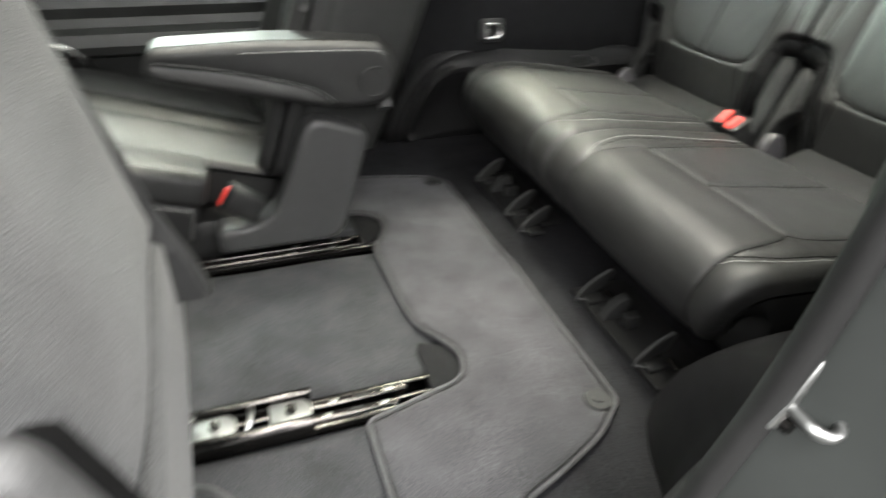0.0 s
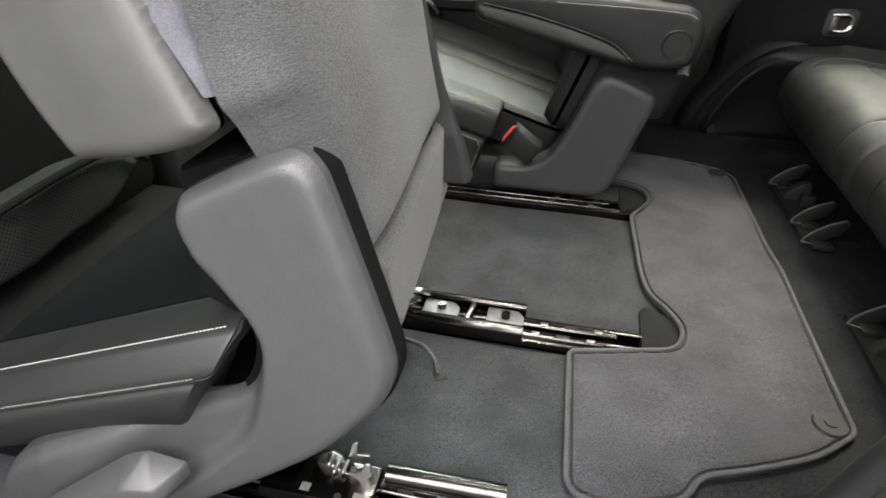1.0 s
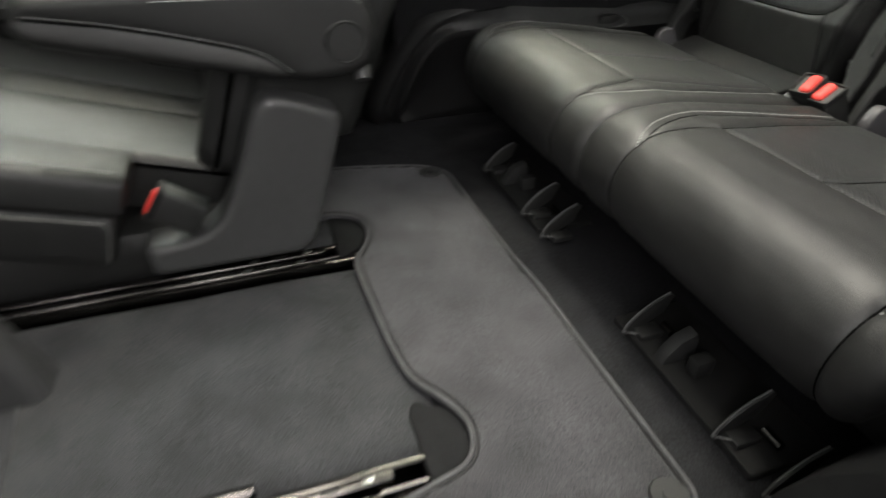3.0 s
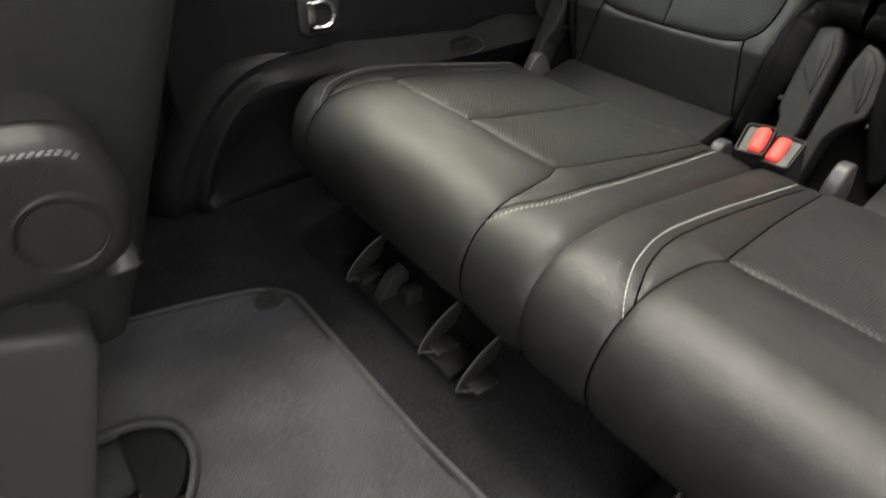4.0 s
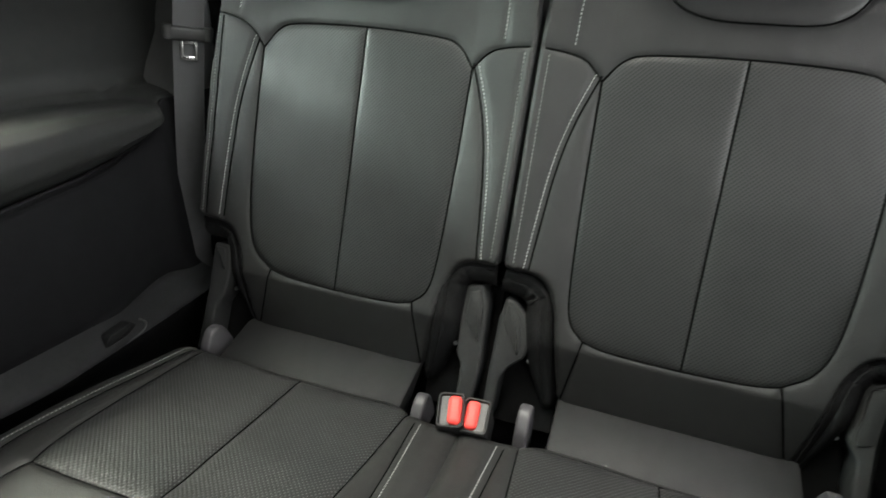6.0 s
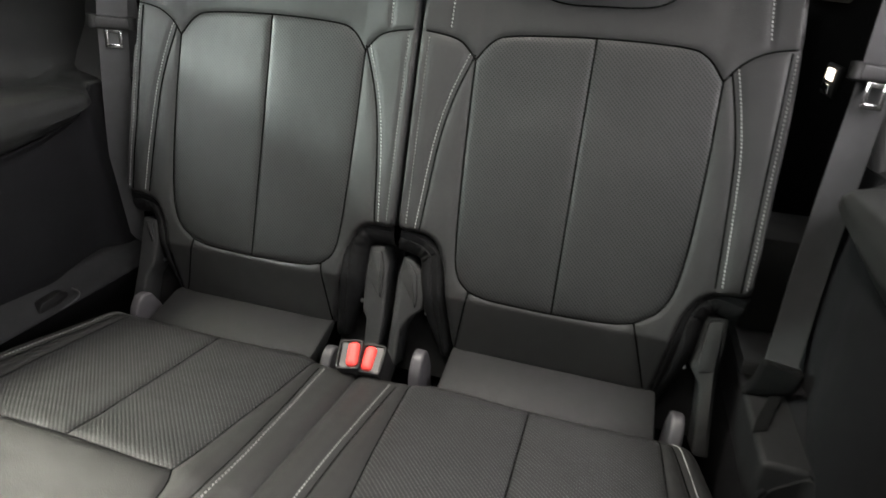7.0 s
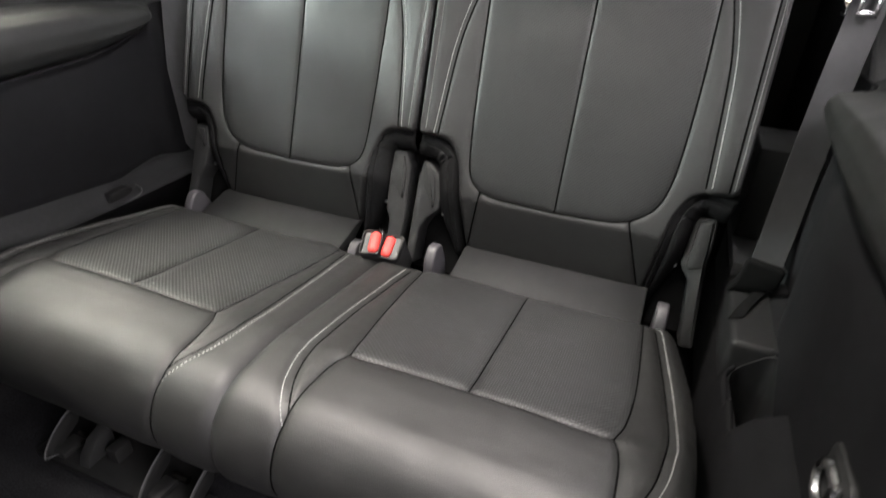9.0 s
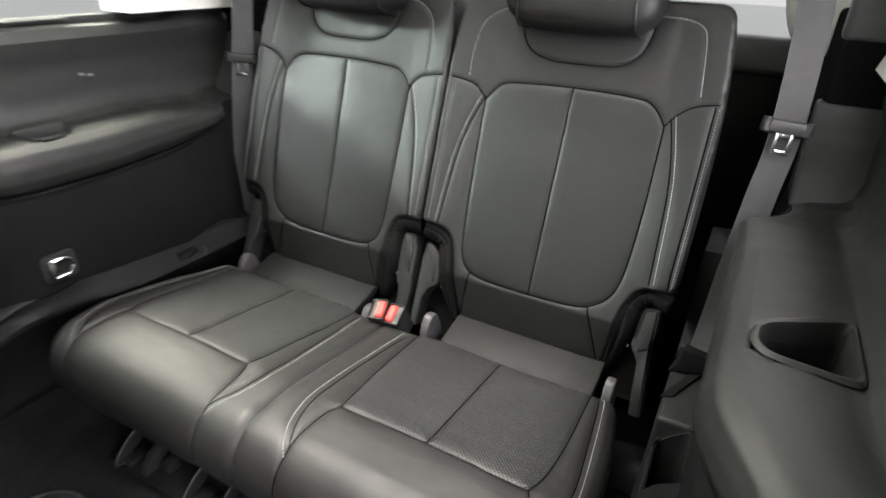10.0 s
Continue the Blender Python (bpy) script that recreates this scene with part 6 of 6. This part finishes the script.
# plastic strip on the aisle side
bm = bmesh.new()
line = flow([(-0.150, -0.322, 0.62), (-0.114, -0.310, 0.466), (-0.100, -0.305, 0.40), (-0.086, -0.300, 0.352), (-0.070, -0.296, 0.305), (-0.060, -0.294, 0.262)], 6)
rows = []
for p in line:
    w = 0.55 + 0.9 * min(max((0.37 - p[2]) / 0.10, 0), 1)
    rows.append([bm.verts.new((p[0] + dx, p[1] + dy * w, p[2])) for dx, dy in ((0.002, -0.014), (0.008, -0.009), (0.008, 0.006), (0.001, 0.010), (-0.05, 0.010), (-0.05, -0.014))])
for a, b in zip(rows, rows[1:]):
    for k in range(6):
        bm.faces.new((a[k], a[(k + 1) % 6], b[(k + 1) % 6], b[k]))
bm.faces.new(rows[0])
bm.faces.new(rows[-1][::-1])
bmesh.ops.recalc_face_normals(bm, faces=bm.faces)
part("edge_strip", bm, PLASTIC_ARM, nback, "charcoal plastic edge strip")
# leather bolster on the door side, with the band that joins it to the felt
BO = rounded([(-0.149, 0.470), (-0.165, 0.458), (-0.204, 0.446), (-0.262, 0.434), (-0.274, 0.450), (-0.287, 0.475), (-0.296, 0.501), (-0.306, 0.533), (-0.345, 0.65), (-0.44, 1.0), (-0.25, 1.05), (-0.208, 0.68), (-0.176, 0.541)], [0.006, 0.02, 0.03, 0.008, 0.02, 0.02, 0.03, 0.04, 0.05, 0.05, 0.04, 0.05, 0.05])
bo = Pad(BO, plane_surface((0, -0.688, 0), (1, 0, 0), (0, 0, 1), (0, -1, 0)), [], [flow([(-0.270, 0.452), (-0.283, 0.478), (-0.297, 0.52), (-0.335, 0.65), (-0.42, 0.98)], 8)], rim=0.018, puff=0.006, step=0.003,
         crown=lambda p: 0.010 * np.exp(-(((p[:, 0] + 0.19 + 0.3 * (p[:, 1] - 0.45)) / 0.05) ** 2)))
bo.build(nback, [("side_bolster", VINYL_PALE, None, "smooth light grey vinyl side bolster")], deep=0.375, side=LEATHER, side_name="front_cover")
bo.stitch(nback, [bo.soft[0]], long=0.0022, gap=0.0012, wide=0.0008)
v, f, uv = ribbon(flow([(-0.140, -0.677, 0.490), (-0.1655, -0.677, 0.541), (-0.187, -0.678, 0.62), (-0.225, -0.68, 0.90)], 4), 0.034, [(-0.80, -0.60, 0)] * 13, 0.003)
pydata("join_band", v, f, BAND, nback, "lavender grey woven band", uv=uv)
# box coloured black for the shadowed gap between bolster and cover
bm = bmesh.new()
slab(bm, [(-0.225, 0.30), (-0.215, 0.42), (-0.165, 0.44), (-0.11, 0.43), (-0.09, 0.36), (-0.12, 0.25)], "y", -0.655, -0.34, r=0.01)
part("hinge_box", bm, CLOTH, nback)
# side cover with a raised rim
NS = rounded([(-0.213, 0.388), (-0.206, 0.408), (-0.170, 0.428), (-0.123, 0.451), (-0.106, 0.453), (-0.092, 0.439), (-0.076, 0.383), (-0.054, 0.301), (-0.045, 0.262), (-0.057, 0.224), (-0.113, 0.149), (-0.182, 0.088), (-0.30, 0.02), (-0.52, -0.035), (-0.522, -0.015), (-0.505, 0.030), (-0.475, 0.071), (-0.429, 0.104), (-0.356, 0.137), (-0.281, 0.168), (-0.202, 0.196), (-0.181, 0.227), (-0.173, 0.263), (-0.177, 0.289), (-0.187, 0.313), (-0.202, 0.343)],
             [0.02, 0.02, 0.03, 0.02, 0.015, 0.02, 0.04, 0.03, 0.03, 0.03, 0.04, 0.04, 0.05, 0.03, 0.02, 0.03, 0.03, 0.03, 0.04, 0.03, 0.03, 0.03, 0.03, 0.03, 0.03, 0.03])
cover = new("side_cover")
cover.parent = near
# the face sinks into a shallow dish round the lever
DISH = np.vstack([flow([(-0.230, 0.60), (-0.200, 0.385), (-0.184, 0.358), (-0.173, 0.328), (-0.161, 0.303), (-0.156, 0.268), (-0.169, 0.207), (-0.189, 0.154), (-0.226, 0.114), (-0.290, 0.061), (-0.372, 0.020), (-0.456, -0.02)], 5), [(-0.70, -0.10), (-0.70, 0.60)]])


def cover_dish(p):
    d = np.where(within_shape(p, DISH), line_gap(p, DISH)[0], 0.0)
    k = np.clip(d / 0.015, 0, 1)
    out = np.clip((-0.16 - p[:, 0]) / 0.22, 0, 1)
    return 0.036 * out * out * (3 - 2 * out) - 0.018 * k * k * (3 - 2 * k) * np.clip((p[:, 0] + 0.42) / 0.12, 0, 1) * np.clip((0.36 - p[:, 1]) / 0.08, 0, 1)


cf = Pad(NS, plane_surface((0, -0.680, 0), (1, 0, 0), (0, 0, 1), (0, -1, 0)), rim=0.017, puff=0.0, step=0.003, crown=cover_dish)
cf.build(cover, [("cover_face", PLASTIC_GREY, None, "charcoal moulded plastic with a shallow dish")], deep=0.030, side=PLASTIC_GREY, side_name="cover_side")
for ob in cover.children:
    if ob.name == "cover_face":
        bm = bmesh.new()
        bm.from_mesh(ob.data)
        soft = [v for v in bm.verts if not v.is_boundary]
        for _ in range(3):
            bmesh.ops.smooth_vert(bm, verts=soft, factor=0.5, use_axis_x=True, use_axis_y=True, use_axis_z=True)
        bm.to_mesh(ob.data)
        bm.free()
bm = bmesh.new()
for v in [(-0.468, -0.706, -0.016), (-0.407, -0.700, 0.062), (-0.310, -0.688, 0.134), (-0.288, -0.686, 0.142), (-0.251, -0.684, 0.128), (-0.250, -0.684, 0.110), (-0.282, -0.690, 0.070), (-0.301, -0.695, 0.053), (-0.334, -0.700, 0.049),
          (-0.420, -0.718, 0.034), (-0.297, -0.722, 0.124), (-0.268, -0.720, 0.123), (-0.262, -0.718, 0.108), (-0.285, -0.722, 0.086), (-0.315, -0.722, 0.070)]:
    bm.verts.new((v[0], v[1] - 0.014 - 0.012 * min(max((-0.26 - v[0]) / 0.10, 0), 1), v[2]))
made = bmesh.ops.convex_hull(bm, input=bm.verts)
bmesh.ops.dissolve_limit(bm, angle_limit=radians(9), verts=bm.verts, edges=bm.edges)
bmesh.ops.bevel(bm, geom=list(bm.edges), offset=0.0028, segments=2, profile=0.5, affect="EDGES")
part("lever", bm, PLASTIC_GREY, cover, "charcoal plastic seat lever")
# black strip standing in for the shadow between cover and felt
d = np.roll(NS, -1, 0) - np.roll(NS, 1, 0)
d /= np.maximum(np.linalg.norm(d, axis=1), 1e-9)[:, None]
grow = -1 if np.sum(NS[:, 0] * np.roll(NS[:, 1], -1) - np.roll(NS[:, 0], -1) * NS[:, 1]) > 0 else 1
gap = NS + grow * 0.003 * np.stack([-d[:, 1], d[:, 0]], 1)
gap = np.array([p if z > 0.17 and x > -0.20 else q for p, q, (x, z) in zip(gap, NS - grow * 0.006 * np.stack([-d[:, 1], d[:, 0]], 1), NS)])
bm = bmesh.new()
slab(bm, gap, "y", -0.656, -0.640)
part("gap_shade", bm, CLOTH, cover, "black strip standing in for the shadow in the gap")
# cushion, tipped forward
ncush = new("cushion")
ncush.parent = near
CT = math.atan2(0.118, 0.289)
C_AT, C_ALONG, C_UP = (-0.182, 0, 0.285), (-math.cos(CT), 0, -math.sin(CT)), (-math.sin(CT), 0, math.cos(CT))
c_sections = (("bolster", LEATHER, [(-0.600, -0.006), (-0.606, 0.001), (-0.62, 0.005), (-0.65, 0.006), (-0.668, 0.004), (-0.677, 0.0), (-0.688, -0.010), (-0.696, -0.020), (-0.695, -0.026), (-0.688, -0.029), (-0.62, -0.032)], 0.006),
              ("side_panel", LEATHER, [(-0.60, -0.036), (-0.684, -0.030), (-0.693, -0.032), (-0.698, -0.042), (-0.690, -0.068), (-0.672, -0.100), (-0.64, -0.12), (-0.60, -0.12)], 0.024),
              ("insert_panel", LEATHER_RIBS, [(-0.20, -0.01), (-0.21, 0.0), (-0.30, 0.002), (-0.50, 0.002), (-0.585, 0.0), (-0.597, -0.006), (-0.595, -0.05), (-0.40, -0.06), (-0.21, -0.05)], 0.012))
for nm, material, sec, start in c_sections:
    bm = bmesh.new()
    beam(bm, sec, C_AT, C_ALONG, (0, 1, 0), C_UP, start - 0.006, 0.52)
    if nm != "insert_panel":
        for vert in bm.verts:
            deep = (vert.co - Vector(C_AT)).dot(Vector(C_UP))
            vert.co += Vector(C_ALONG) * 1.1 * max(-deep, 0.0)
    lay = bm.loops.layers.uv.new("UVMap")
    for face in bm.faces:
        for loop in face.loops:
            loop[lay].uv = (loop.vert.co.y, (loop.vert.co.x**2 + loop.vert.co.z**2) ** 0.5)
    part(nm, bm, material, ncush, "ribbed black leather" if material is LEATHER_RIBS else "")
c_at = lambda s, y, h: np.array(C_AT) + s * np.array(C_ALONG) + np.array((0, y, 0)) + h * np.array(C_UP)
stitch_line(ncush, [c_at(0.010, -0.6695, 0.0045), c_at(0.5, -0.6695, 0.0045)], (-0.2, -0.5, 0.84), long=0.003, gap=0.0015, wide=0.0013)
stitch_line(ncush, [c_at(0.050, -0.6955, -0.0245), c_at(0.5, -0.6955, -0.0245)], (-0.1, -0.9, 0.45), long=0.003, gap=0.0015, wide=0.0013)
bm = bmesh.new()
tube(bm, [c_at(0.0005, -0.660, 0.001), c_at(0.0005, -0.667, -0.002), c_at(0.016, -0.686, -0.012), c_at(0.030, -0.694, -0.022)], 0.0016, 6)
part("seam", bm, RUBBER, ncush)
bm = bmesh.new()
box(bm, (-0.36, -0.44, 0.04), (0.34, 0.40, 0.08), Matrix.Rotation(radians(-18), 4, "Y"), r=0.02)
part("seat_base", bm, PLASTIC, near)

# ---- front seat with its net pocket, seen past the tilted seat ----
fs = thing("front_seat", "dark front seat back with a net map pocket", "car seat")
bm = bmesh.new()
slab(bm, [(-0.72, 0.02), (-0.655, 0.14), (-0.650, 0.30), (-0.70, 0.70), (-0.78, 1.0), (-0.92, 0.98), (-0.90, 0.5), (-0.88, 0.02)], "y", -0.68, -0.16, r=0.03, seg=4)
part("seat_back", bm, CLOTH, fs)
N_IN = rounded([(-0.66, 0.240), (-0.52, 0.247), (-0.376, 0.251), (-0.290, 0.238), (-0.237, 0.203), (-0.270, 0.180), (-0.322, 0.165), (-0.457, 0.151), (-0.66, 0.162)], 0.02)
np_pad = Pad(N_IN, plane_surface((-0.612, 0, 0), (0, 1, 0), (0, 0, 1), (1, 0, 0)), rim=0.012, puff=0.0, step=0.006, crown=lambda p: 0.006 * np.sin(p[:, 0] * 40) * np.sin(p[:, 1] * 25))
np_pad.build(fs, [("net_pocket", NET, None, "coarse black net pocket")], deep=0.04, side=NET, side_name="pocket_side")
bm = bmesh.new()
tube(bm, [(-0.606, y, z) for y, z in flow([(-0.66, 0.243), (-0.52, 0.250), (-0.376, 0.254), (-0.290, 0.241), (-0.240, 0.206)], 6)], 0.006, 8)
part("pocket_hem", bm, CLOTH, fs)
bm = bmesh.new()
box(bm, (-0.70, -0.42, 0.06), (0.52, 0.50, 0.13), r=0.02)
part("seat_base", bm, CLOTH, fs)
# far front seat, added mainly to block light from ahead
fs = thing("front_seat", "dark front seat back across the car, added to block light", "car seat")
bm = bmesh.new()
slab(bm, rounded([(-0.72, 0.02), (-0.655, 0.14), (-0.650, 0.30), (-0.70, 0.70), (-0.78, 0.92), (-0.90, 0.90), (-0.92, 0.5), (-0.90, 0.02)], 0.04), "y", 0.19, 0.69, r=0.03, seg=4)
part("seat_back", bm, CLOTH, fs)
bm = bmesh.new()
ball(bm, Matrix.Translation((-0.86, 0.44, 1.0)), (0.05, 0.13, 0.09), 0.45, 0.35)
part("headrest", bm, LEATHER, fs)
bm = bmesh.new()
box(bm, (-0.72, 0.44, 0.06), (0.52, 0.50, 0.13), r=0.02)
part("seat_base", bm, CLOTH, fs)
